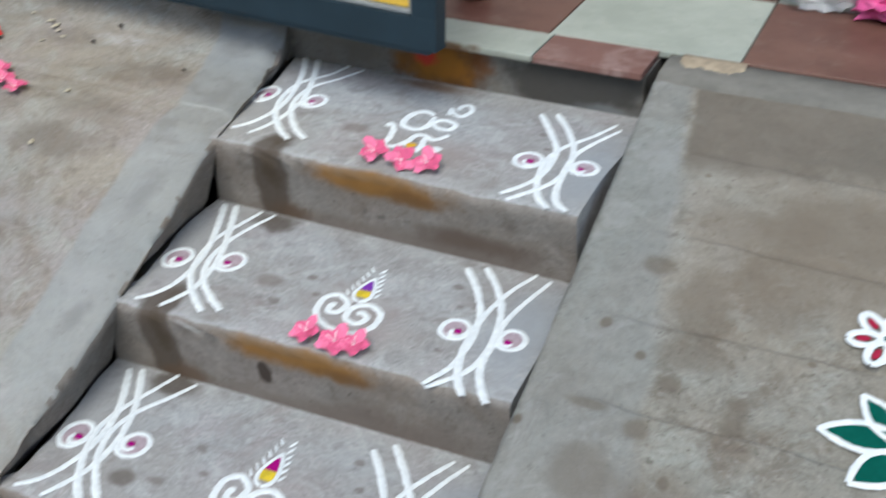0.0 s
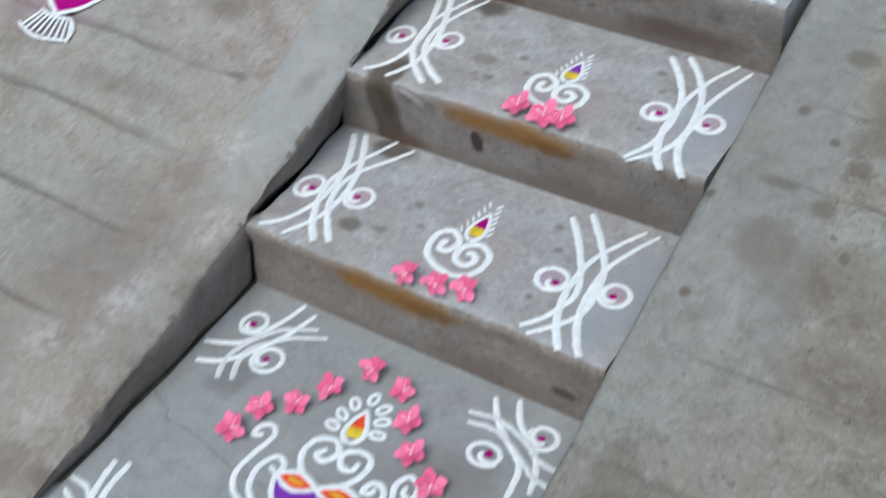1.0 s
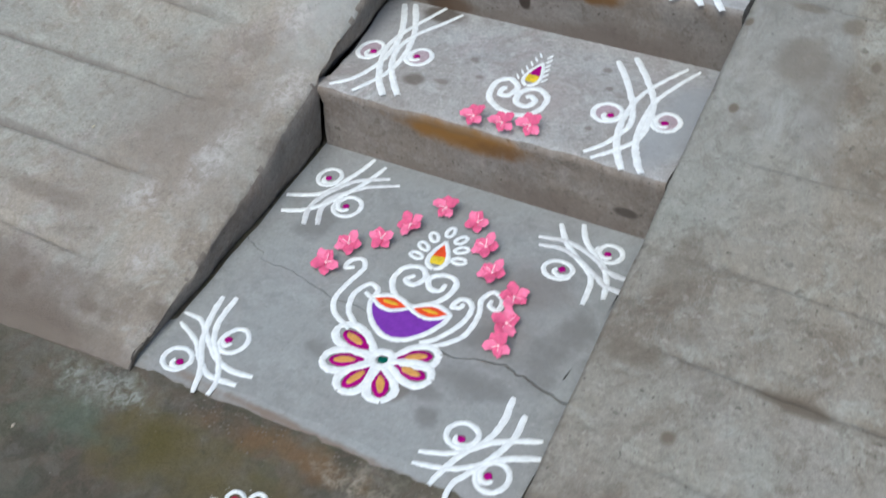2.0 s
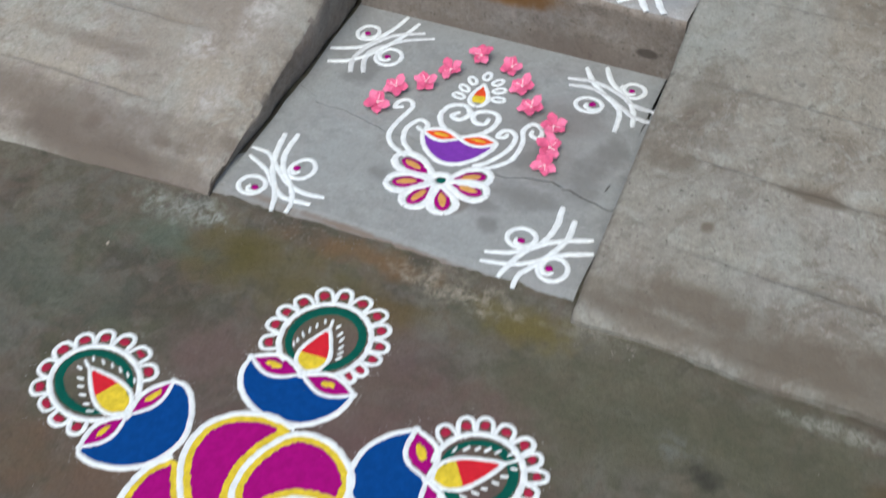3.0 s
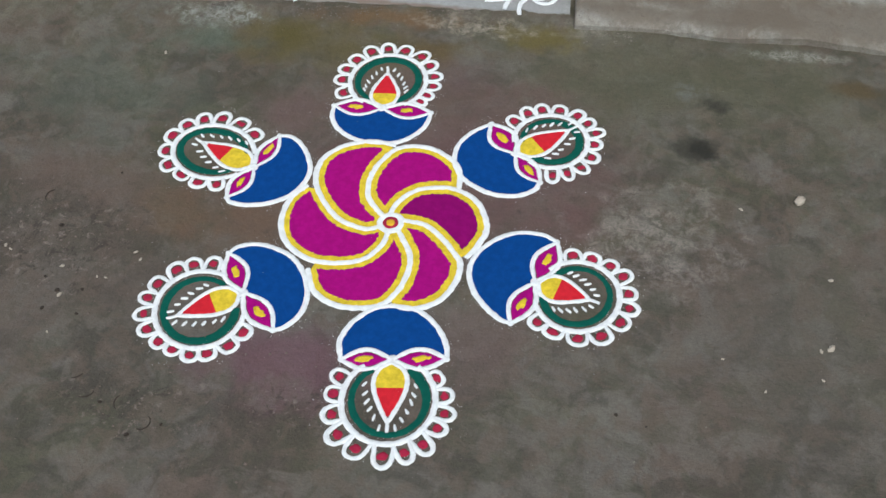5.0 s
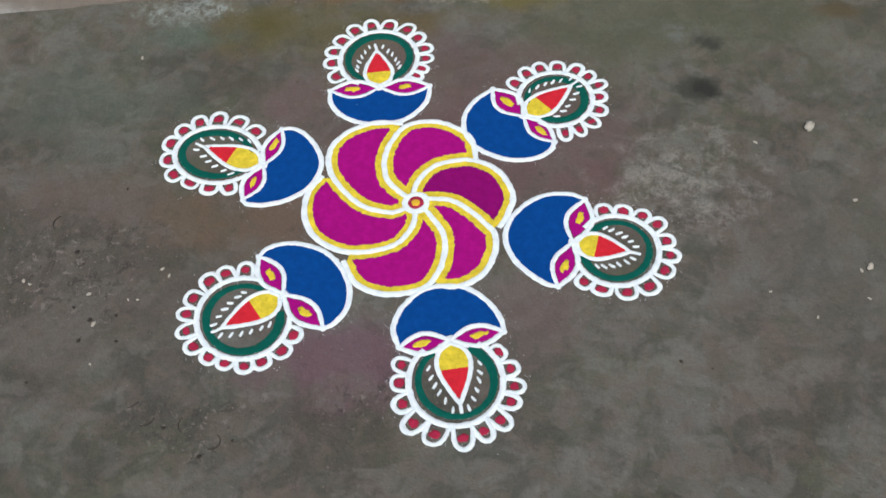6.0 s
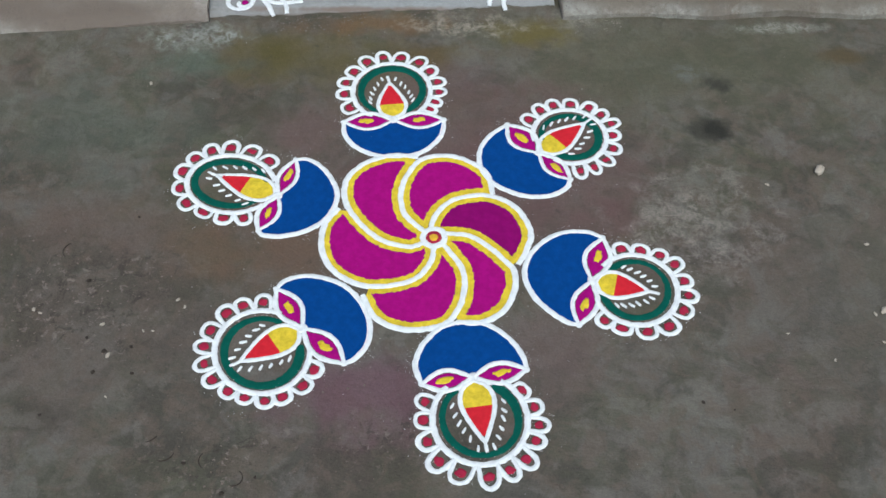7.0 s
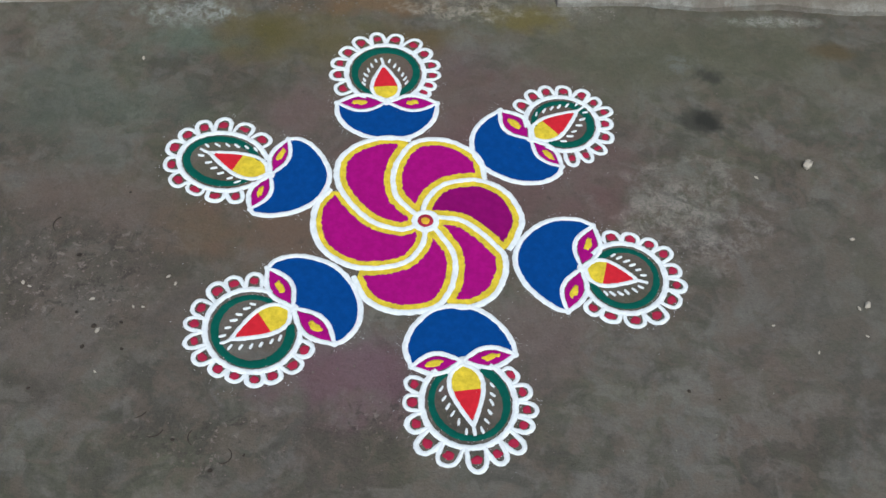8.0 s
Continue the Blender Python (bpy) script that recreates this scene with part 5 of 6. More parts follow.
# ---------------------------------------------------------------- small lamps on the middle of the steps
def step_lamp(x, y, z, turn, scale, top, low):
    t = thing("rangoli_lamp", "small white powder lamp of two whorls with an eye-shaped flame", "rangoli", "step lamps", pose(x, y, z, 0, 0, turn) @ Matrix.Diagonal((0.90, scale, 1, 1)))
    s = Shape()
    left = along([(0.004, 0.004), (-0.040, 0.018), (-0.076, 0.052), (-0.078, 0.104), (-0.050, 0.124), (-0.024, 0.100), (-0.034, 0.068), (-0.055, 0.066), (-0.055, 0.088), (-0.045, 0.090)], 50)
    right = along([(-0.006, 0.004), (0.026, 0.010), (0.050, 0.036), (0.054, 0.076), (0.026, 0.102), (-0.008, 0.088), (-0.013, 0.052), (0.014, 0.038), (0.030, 0.058), (0.016, 0.074), (0.005, 0.068)], 50)
    trail(s, left, 0.0148)
    trail(s, right, 0.0148)
    part("bowl_outline", s, WHITE, t)
    s = Shape()
    one, two = drop((0.006, 0.196), (-0.006, 0.108), 0.0190)
    trail(s, one, 0.0098)
    trail(s, two, 0.0098)
    rnd = random.Random(int(y * 100))
    for k in range(6):
        a = Vector((0.022 - 0.0025 * k, 0.126 + 0.0175 * k, 0))
        trail(s, [a, a + Vector((0.011, 0.014 + 0.003 * rnd.random(), 0))], 0.0066, 0.0018, 0.5)
        b = Vector((-0.030 + 0.0055 * k, 0.126 + 0.0175 * k, 0))
        trail(s, [b, b + Vector((-0.010, 0.017, 0))], 0.0066, 0.0018, 0.5)
    flame = part("flame", s, WHITE, t)
    cut = 7
    s = Shape()
    between(s, *(shrunk(c, 0.80)[1:cut] for c in (one, two)), 0.0013)
    part("flame_base", s, low, flame)
    s = Shape()
    between(s, *(shrunk(c, 0.80)[cut - 1:-1] for c in (one, two)), 0.0013)
    part("flame_tip", s, top, flame)


step_lamp(-0.103, 1.385, NOSE_Z[1], 10.5, 1.0, MAGENTA, YELLOW)
step_lamp(-0.095, 1.739, NOSE_Z[2], 11, 0.97, PURPLE, YELLOW)


def sacred_letters():
    """The looping letters in white powder on the top step."""
    t = thing("rangoli_letters", "looping white powder letters with yellow dab on the top step", "rangoli", "", pose(-0.170, 2.171, NOSE_Z[3]))
    for pts, w in (
            ([(-0.087, 0.065), (-0.084, 0.085), (-0.066, 0.060), (-0.055, 0.012), (-0.054, -0.014), (-0.028, -0.010), (-0.015, 0.026)], 0.014),
            ([(-0.014, -0.003), (-0.011, 0.049), (0.007, 0.060), (0.032, 0.048), (0.051, 0.080)], 0.014),
            ([(0.021, -0.021), (0.020, 0.013), (0.012, 0.048)], 0.013),
            ([(0.023, 0.014), (0.037, 0.009), (0.059, 0.013), (0.053, -0.012)], 0.012),
            ([(-0.015, 0.158), (-0.038, 0.170), (-0.060, 0.154), (-0.065, 0.113), (-0.055, 0.086), (-0.024, 0.079), (-0.008, 0.105), (-0.012, 0.150)], 0.015),
            ([(-0.008, 0.105), (0.001, 0.137), (0.018, 0.145), (0.043, 0.135), (0.042, 0.106), (0.017, 0.104), (0.002, 0.115)], 0.013),
            ([(0.010, 0.170), (0.004, 0.206), (0.013, 0.190), (0.038, 0.177), (0.047, 0.214), (0.032, 0.239), (0.017, 0.222), (0.023, 0.202)], 0.012)):
        s = Shape()
        trail(s, along(pts, 34), w)
        part("letter_stroke", s, WHITE, t)
    s = Shape()
    heap(s, ring((0.000, 0.006), 0.011, 0.009, 20, 14), 0.0014, 0.003)
    part("yellow_dab", s, AMBER, t)


sacred_letters()


# ---------------------------------------------------------------- lamp drawing on the landing slab
def landing_lamp():
    t = thing("rangoli_lotus_lamp", "white powder lotus lamp with purple bowl on the landing", "rangoli", "", pose(-0.082, 0.831, NOSE_Z[0], 0, 0, 8.3))
    s = Shape()
    petals = [(156, 0.116), (199, 0.105), (244, 0.094), (293, 0.092), (351, 0.100), (24, 0.101)]
    fills = []
    for a, ln in petals:
        one, two = drop(polar(0.014, a)[:2], polar(ln + 0.004, a)[:2], 0.0255)
        fills.append((a, ln, one, two))
    trail(s, ring((0, 0), 0.019, 0.019, 0, 24), 0.0170, closed=True)
    rosette = part("rosette", s, WHITE, t, "white powder lotus rosette")
    for a, ln, up, dn in fills:
        q = Shape()
        trail(q, up, 0.0165)
        trail(q, dn, 0.0165)
        part("petal_outline", q, WHITE, rosette)
        q = Shape()
        mid = polar(ln * 0.60, a)
        heap(q, [mid + polar(0.033, a) * math.cos(b) + polar(0.0162, a + 90) * math.sin(b) for b in (2 * math.pi * i / 18 for i in range(18))], 0.0010)
        part("petal", q, MAGENTA, rosette, "magenta powder petal")
        q = Shape()
        heap(q, [polar(ln * 0.63, a) + polar(0.021, a) * math.cos(b) + polar(0.0078, a + 90) * math.sin(b) for b in (2 * math.pi * i / 14 for i in range(14))], 0.0017, 0.002)
        part("petal_core", q, PEACH, rosette)
    q = Shape()
    heap(q, ring((0.004, 0.0), 0.0105, 0.0085, 0, 14), 0.0018)
    part("rosette_heart", q, GREEN, rosette)
    # bowl
    s = Shape()
    left, mid, right, deep = Vector((-0.083, 0.138, 0)), Vector((-0.002, 0.134, 0)), Vector((0.078, 0.142, 0)), 0.088
    low = [left.lerp(right, i / 30) - Vector((0, deep * math.sin(math.pi * i / 30) ** 0.62, 0)) for i in range(31)]
    trail(s, low, 0.0115)
    pair = []
    for a, b in ((left, mid), (mid, right)):
        up, dn = lens(a[:2], b[:2], 0.0190)
        trail(s, up, 0.0112)
        trail(s, dn, 0.0112)
        pair.append((a, b))
    bowl = part("bowl_outline", s, WHITE, t)
    s = Shape()
    between(s, shrunk(low, 0.95), [left.lerp(right, i / 30) - Vector((0, 0.006 + 0.013 * abs(math.sin(2 * math.pi * i / 30)), 0)) for i in range(31)], 0.0010, 10)
    part("bowl_fill", s, PURPLE, bowl, "purple powder bowl")
    for a, b in pair:
        s = Shape()
        between(s, *lens(a.lerp(b, 0.09)[:2], a.lerp(b, 0.91)[:2], 0.0135), 0.0011)
        part("bowl_eye", s, ORANGE, bowl)
        s = Shape()
        heap(s, ring(a.lerp(b, 0.5), 0.018, 0.0042, -5, 14), 0.0017, 0.0016)
        part("eye_core", s, AMBER, bowl)
    # heart whorls, swan necks
    for pts, w in (([(0.0, 0.138), (-0.043, 0.159), (-0.064, 0.195), (-0.057, 0.231), (-0.026, 0.243), (-0.006, 0.221), (-0.020, 0.194), (-0.041, 0.203), (-0.028, 0.218)], 0.0122),
                   ([(-0.004, 0.138), (0.034, 0.159), (0.057, 0.196), (0.054, 0.229), (0.026, 0.237), (0.003, 0.221), (0.012, 0.196), (0.034, 0.195), (0.038, 0.214)], 0.0122)):
        s = Shape()
        trail(s, along(pts, 44), w)
        part("heart_whorl", s, WHITE, t)
    for pts in ([(-0.150, 0.203), (-0.168, 0.196), (-0.165, 0.219), (-0.144, 0.227), (-0.131, 0.205), (-0.144, 0.155), (-0.149, 0.111), (-0.131, 0.077), (-0.088, 0.050)],
                [(-0.100, 0.147), (-0.082, 0.138), (-0.080, 0.160), (-0.102, 0.170), (-0.119, 0.137), (-0.112, 0.096), (-0.083, 0.064), (-0.060, 0.050)],
                [(0.090, 0.177), (0.086, 0.165), (0.072, 0.163), (0.079, 0.185), (0.097, 0.187), (0.110, 0.165), (0.102, 0.123), (0.073, 0.077), (0.048, 0.060)],
                [(0.137, 0.202), (0.138, 0.187), (0.156, 0.181), (0.156, 0.208), (0.133, 0.224), (0.118, 0.198), (0.127, 0.157), (0.118, 0.098), (0.073, 0.058), (0.044, 0.050)]):
        s = Shape()
        trail(s, along(pts, 44), 0.0112)
        part("swan_neck", s, WHITE, t)
    # flame
    s = Shape()
    one, two = drop((-0.006, 0.326), (-0.001, 0.246), 0.0190)
    trail(s, one, 0.0115)
    trail(s, two, 0.0115)
    flame = part("flame", s, WHITE, t)
    s = Shape()
    between(s, *(shrunk(c, 0.80)[1:7] for c in (one, two)), 0.0014)
    part("flame_base", s, YELLOW, flame)
    s = Shape()
    between(s, *(shrunk(c, 0.80)[6:-1] for c in (one, two)), 0.0014)
    part("flame_tip", s, ORANGE, flame)
    for bx, by, a in ((-0.050, 0.272, 165), (-0.046, 0.302, 140), (-0.036, 0.334, 122), (-0.008, 0.358, 88), (0.022, 0.342, 52), (0.034, 0.314, 28), (0.040, 0.282, 8)):
        s = Shape()
        x, y = bx * 0.96, 0.285 + (by - 0.285) * 0.96
        trail(s, [Vector((x, y, 0)) + polar(0.0140, a) * math.cos(b) + polar(0.0080, a + 90) * math.sin(b) for b in (2 * math.pi * i / 14 for i in range(15))], 0.0082, closed=True)
        part("ray_bead", s, WHITE, flame)


landing_lamp()


# ---------------------------------------------------------------- drawings on the ramps
def on_ramp(x, y, rise, turn=0.0):
    a, b = lerp_table(rise, y - 0.1), lerp_table(rise, y + 0.1)
    slope = math.degrees(math.atan2(b - a, 0.2))
    return pose(x, y, lerp_table(rise, y) + 0.006, slope) @ pose(0, 0, 0, 0, 0, turn)


def leaf(t, tip, base, width, mat=GREEN):
    s = Shape()
    one, two = lens(base, tip, width)
    trail(s, one, 0.0115)
    trail(s, two, 0.0115)
    o = part("leaf_outline", s, WHITE, t)
    s = Shape()
    between(s, shrunk(one, 0.78), shrunk(two, 0.78), 0.0010)
    part("leaf_fill", s, mat, o, "green powder leaf")


def small_flower(t, x, y, size, dots=None, petals=6, turn=20.0):
    """Rough petal loops round a green heart, each with a dab of colour where dots is given."""
    s = Shape()
    for k in range(petals):
        a = 360 * k / petals + turn
        c = Vector((x, y, 0)) + polar(size * 0.62, a)
        trail(s, [c + polar(size * 0.45, a) * math.cos(b) + polar(size * 0.25, a + 90) * math.sin(b) for b in (2 * math.pi * i / 14 for i in range(15))], size * (0.23 if dots else 0.17), closed=True)
    o = part("blossom", s, WHITE, t, "white powder blossom outline")
    s = Shape()
    heap(s, ring((x, y), size * 0.13, size * 0.13, 0, 10), 0.0012)
    part("blossom_heart", s, GREEN, o, "green powder heart")
    for k in range(petals if dots else 0):
        a = 360 * k / petals + turn
        s = Shape()
        heap(s, ring(Vector((x, y, 0)) + polar(size * 0.66, a), size * 0.22, size * 0.11, a, 10), 0.0012)
        part("blossom_dot", s, dots, o)


def pot_rangoli():
    t = thing("rangoli_pot", "powder drawing of a magenta pot with purple fruit and leaves", "rangoli", "", on_ramp(-1.31, 1.668, RISE_L))
    half = ((0.0, -0.128), (0.055, -0.092), (0.100, -0.030), (0.122, 0.026), (0.119, 0.080), (0.088, 0.116))
    body = along(half + ((0.0, 0.102),) + tuple((-x, y) for x, y in reversed(half)), 56)
    s = Shape()
    trail(s, body, 0.012, closed=True)
    pot = part("pot_outline", s, WHITE, t)
    s = Shape()
    heap(s, shrunk(body, 0.955), 0.0009)
    part("pot_fill", s, MAGENTA, pot, "magenta powder pot")
    s = Shape()
    for r in (0.060, 0.042, 0.021):
        trail(s, ring((-0.018, 0.020), r, r, 0, 26), 0.009, closed=True)
    for k in range(12):
        a = 30 * k
        trail(s, [Vector((-0.018, 0.020, 0)) + polar(0.070, a), Vector((-0.018, 0.020, 0)) + polar(0.084, a)], 0.008, 0.0022, 0.4)
    part("pot_medallion", s, WHITE, pot, "white powder rings")
    s = Shape()
    for k in range(9):
        x = -0.055 + 0.0185 * k
        trail(s, [Vector((x * 0.7 - 0.008, -0.134, 0)), Vector((x * 1.1 - 0.012, -0.190, 0))], 0.0065)
    trail(s, along([(-0.085, -0.180), (-0.01, -0.200), (0.085, -0.184)], 20), 0.009)
    trail(s, along([(-0.050, -0.128), (0.0, -0.136), (0.050, -0.128)], 20), 0.009)
    trail(s, along([(0.050, -0.128), (0.078, -0.152), (0.085, -0.184)], 14), 0.009)
    part("pot_foot", s, WHITE, t, "striped white powder foot")
    s = Shape()
    trail(s, ring((0.010, 0.190), 0.092, 0.080, 0, 48), 0.011, closed=True)
    fruit = part("fruit_outline", s, WHITE, t)
    s = Shape()
    heap(s, ring((0.010, 0.190), 0.087, 0.075, 0, 40), 0.0009)
    part("fruit_fill", s, PURPLE, fruit, "purple powder fruit")
    s = Shape()
    for k in range(8):
        c = Vector((0.018, 0.205, 0)) + polar(0.020, 45 * k)
        heap(s, ring(c, 0.014, 0.008, 45 * k, 10), 0.0016)
    part("fruit_flower", s, AMBER, fruit)
    s = Shape()
    heap(s, ring((0.018, 0.205), 0.010, 0.006, 60, 12), 0.0024)
    part("fruit_flower_heart", s, MAGENTA, fruit)
    for k in range(13):
        s = Shape()
        a = -20 + 220 * k / 12
        c = Vector((0.010, 0.190, 0))
        out = Vector((math.cos(radians(a)), 0.90 * math.sin(radians(a)), 0))
        side = Vector((-out.y, out.x, 0))
        trail(s, [c + out * (0.121 + 0.021 * math.cos(b)) + side * 0.0095 * math.sin(b) for b in (2 * math.pi * i / 12 for i in range(13))], 0.0075, closed=True)
        part("fruit_loop", s, WHITE, fruit)
    for sgn in (1, -1):
        leaf(t, (sgn * 0.188, 0.116), (sgn * 0.124, 0.066), 0.018)
        leaf(t, (sgn * 0.236, 0.066), (sgn * 0.128, 0.050), 0.022)
        leaf(t, (sgn * 0.192, -0.014), (sgn * 0.122, 0.030), 0.020)
    for k, (x, y) in enumerate(((0.203, 0.228), (0.152, 0.318), (0.036, 0.372), (-0.072, 0.362), (-0.155, 0.300), (-0.205, 0.215))):
        small_flower(t, x, y, 0.047, turn=30 + 17 * k)


def leaf_rangoli():
    t = thing("rangoli_leaves", "powder drawing of green leaves and white blossoms on the ramp", "rangoli", "", on_ramp(0.905, 1.805, RISE_R))
    leaf(t, (-0.189, -0.032), (-0.050, -0.020), 0.025)
    leaf(t, (-0.136, 0.050), (-0.055, -0.030), 0.022)
    leaf(t, (-0.131, -0.114), (-0.050, -0.035), 0.027)
    leaf(t, (0.0, 0.10), (0.01, 0.0), 0.028)
    leaf(t, (0.15, -0.02), (0.03, -0.02), 0.030)
    small_flower(t, 0.0, -0.01, 0.045, CRIMSON)
    small_flower(t, -0.119, 0.170, 0.055, CRIMSON, turn=14)


pot_rangoli()
leaf_rangoli()


# ---------------------------------------------------------------- fresh flowers
def flower_pattern(name, petal_mat, label, size=0.0262):
    """A five-petalled blossom, its petals twisted like a pinwheel and a little crumpled; at the origin, face up."""
    t = thing(name, label, "flower", "pink flowers")
    for k in range(5):
        s = Shape()
        rows = []
        reach = size * (0.98 + 0.12 * math.sin(k * 2.3))
        for i in range(9):
            q = i / 8
            w = size * (0.08 + 0.33 * math.sin(math.pi * min(1.0, 0.04 + 0.74 * q)) ** 1.1) * (1 + 0.10 * math.sin(5 * k + 9 * q))
            row = []
            for j in range(7):
                v = (j - 3) / 3
                frill = 0.0016 * math.sin(9 * v + 7 * q + 2 * k) * q
                z = 0.0030 + 0.0095 * q ** 1.2 * (1 + 0.35 * math.sin(1.9 * k)) - 0.0035 * max(0.0, q - 0.75) * 4 + 0.0026 * v * v * (1 - q) + frill
                row.append((size * 0.05 + reach * q - v * v * size * 0.20 * q + size * 0.05 * math.sin(6 * v + k) * q * q, w * v + size * 0.10 * q * q + size * 0.05 * math.sin(k * 3.7), max(0.0006, z)))
            rows.append(row)
        s.grid(rows)
        p = part("petal", s, petal_mat if k % 2 else (PETAL_DEEP if petal_mat is PETAL else petal_mat), t)
        p.matrix_local = pose(0, 0, 0.0006 * k, 0, 0, 72 * k + 8 * math.sin(4.0 * k))
    s = Shape()
    s.grid([[(0.0030 * math.cos(a) * r, 0.0030 * math.sin(a) * r, 0.006 + h) for a in (2 * math.pi * i / 8 for i in range(8))] for r, h in ((1.1, -0.004), (1.0, 0.0), (0.5, 0.002), (0.05, 0.003))], True)
    part("throat", s, PISTIL, t, "pale pink throat")
    s = Shape()
    for k in range(3):
        a = radians(72 * k + 20)
        s.grid([[(size * 0.10 * math.cos(a) + 0.0009 * u, size * 0.10 * math.sin(a), 0.0078), (size * 0.50 * math.cos(a) + 0.0008 * u, size * 0.50 * math.sin(a) + 0.0008 * u, 0.0118)] for u in (-1, 1)])
    part("stamen", s, PISTIL, t, "pale pink stamen threads")
    return t


def strew():
    rnd = random.Random(5)
    first = flower_pattern("pink_flower", PETAL, "fresh pink five-petalled flower laid on the cement")
    spots = [(-0.312, 0.998, 0), (-0.303, 1.063, 0), (-0.252, 1.106, 0), (-0.220, 1.166, 0), (-0.180, 1.240, 0), (-0.102, 1.233, 0), (-0.052, 1.176, 0), (-0.006, 1.117, 0),
             (0.061, 1.078, 0), (0.079, 1.013, 0), (0.093, 0.959, 0), (-0.167, 1.347, 1), (-0.106, 1.351, 1), (-0.053, 1.369, 1),
             (-0.152, 1.717, 2), (-0.092, 1.710, 2), (-0.056, 1.714, 2), (-0.217, 2.107, 3), (-0.149, 2.097, 3), (-0.098, 2.105, 3)]
    used = False
    for x, y, lv in spots:
        z = NOSE_Z[lv] + 0.002
        m = pose(x + 0.003, y - 0.011, z + 0.0080, 24 + rnd.uniform(-10, 8), rnd.uniform(-11, 11), 0) @ pose(0, 0, 0, 0, 0, rnd.uniform(0, 360)) @ Matrix.Scale(rnd.uniform(0.95, 1.08) * (1.15 if lv > 1 else 1.0), 4)
        if used:
            copy_thing(first, Matrix.Identity(4)).matrix_world = m
        else:
            first.matrix_world = m
            used = True
    for x, y in ((-1.088, 2.046), (-1.140, 2.066), (-1.182, 2.100)):
        copy_thing(first, Matrix.Identity(4)).matrix_world = pose(x, y, lerp_table(RISE_L, y) + 0.003, 6, 0, 250 * x) @ Matrix.Scale(1.1, 4)
    red = flower_pattern("red_flower", HIBISCUS, "fresh bright red flower laid on the ramp", 0.045)
    red["group"] = ""
    red.matrix_world = pose(-1.345, 2.225, lerp_table(RISE_L, 2.225) + 0.004, 5, 0, 15)


strew()


# ---------------------------------------------------------------- gate, bag, pot
def steel_gate():
    ang = -5.0
    # local x runs from the hinge post to the free end, y is the thickness towards the house
    m = pose(-1.525, 2.287 + 1.365 * math.tan(radians(5.0)), 0.660, 0, 0, ang)
    t = thing("gate", "slate-blue steel gate leaf with yellow sheet panels, standing open", "gate", "", m)
    ln, hi, th = 1.365, 1.45, 0.042

    def bar(name, x0, x1, z0, z1, mat=STEEL, y0=0.0, y1=None, bevel=0.003, label="", parent=t):
        s = Shape()
        s.box(x0, x1, y0, th if y1 is None else y1, z0, z1, bevel)
        return part(name, s, mat, parent, label, False)

    bar("bottom_rail", 0.0, ln, 0.0, 0.068, bevel=0.0006)
    bar("top_rail", 0.0, ln, hi - 0.068, hi, bevel=0.0006)
    bar("stile", 0.0, 0.058, 0.068, hi - 0.068, bevel=0.0006)
    bar("stile", ln - 0.058, ln, 0.068, hi - 0.068, bevel=0.0006)
    bar("middle_rail", 0.0585, ln - 0.0585, hi * 0.5, hi * 0.5 + 0.05)
    bar("drip_flange", 0.0, ln - 0.02, -0.010, -0.0005, STEEL, 0.004, th - 0.004, 0.0)
    for z0, z1 in ((0.0685, hi * 0.5 - 0.0005), (hi * 0.5 + 0.0505, hi - 0.0685)):
        p = bar("panel", 0.07, ln - 0.07, z0 + 0.011, z1 - 0.011, PANEL, 0.016, 0.026, 0.002, "yellow painted sheet panel")
        bar("bead", 0.0585, ln - 0.0585, z0, z0 + 0.010, TRIM, 0.008, 0.030, 0.002, "pale bead", p)
        bar("bead", 0.0585, ln - 0.0585, z1 - 0.010, z1, TRIM, 0.008, 0.030, 0.002, "", p)
        bar("bead", 0.0585, 0.0685, z0 + 0.0105, z1 - 0.0105, TRIM, 0.008, 0.030, 0.002, "", p)
        bar("bead", ln - 0.0685, ln - 0.0585, z0 + 0.0105, z1 - 0.0105, TRIM, 0.008, 0.030, 0.002, "", p)
    post = thing("gate_post", "slate-blue square steel gate post", "post", "", pose(-1.60, 2.44, 0, 0, 0, ang))
    s = Shape()
    s.box(-0.05, 0.05, -0.05, 0.05, 0.50, 2.3, 0.005)
    part("shaft", s, STEEL, post, "", False)
    s = Shape()
    s.box(-0.055, 0.055, -0.055, 0.055, 2.3005, 2.32, 0.005)
    part("cap", s, STEEL, post, "", False)
    for z in (0.95, 1.85):
        s = Shape()
        s.box(0.0505, 0.075, -0.03, -0.005, z, z + 0.09, 0.003)
        part("hinge", s, STEEL, post, "", False)


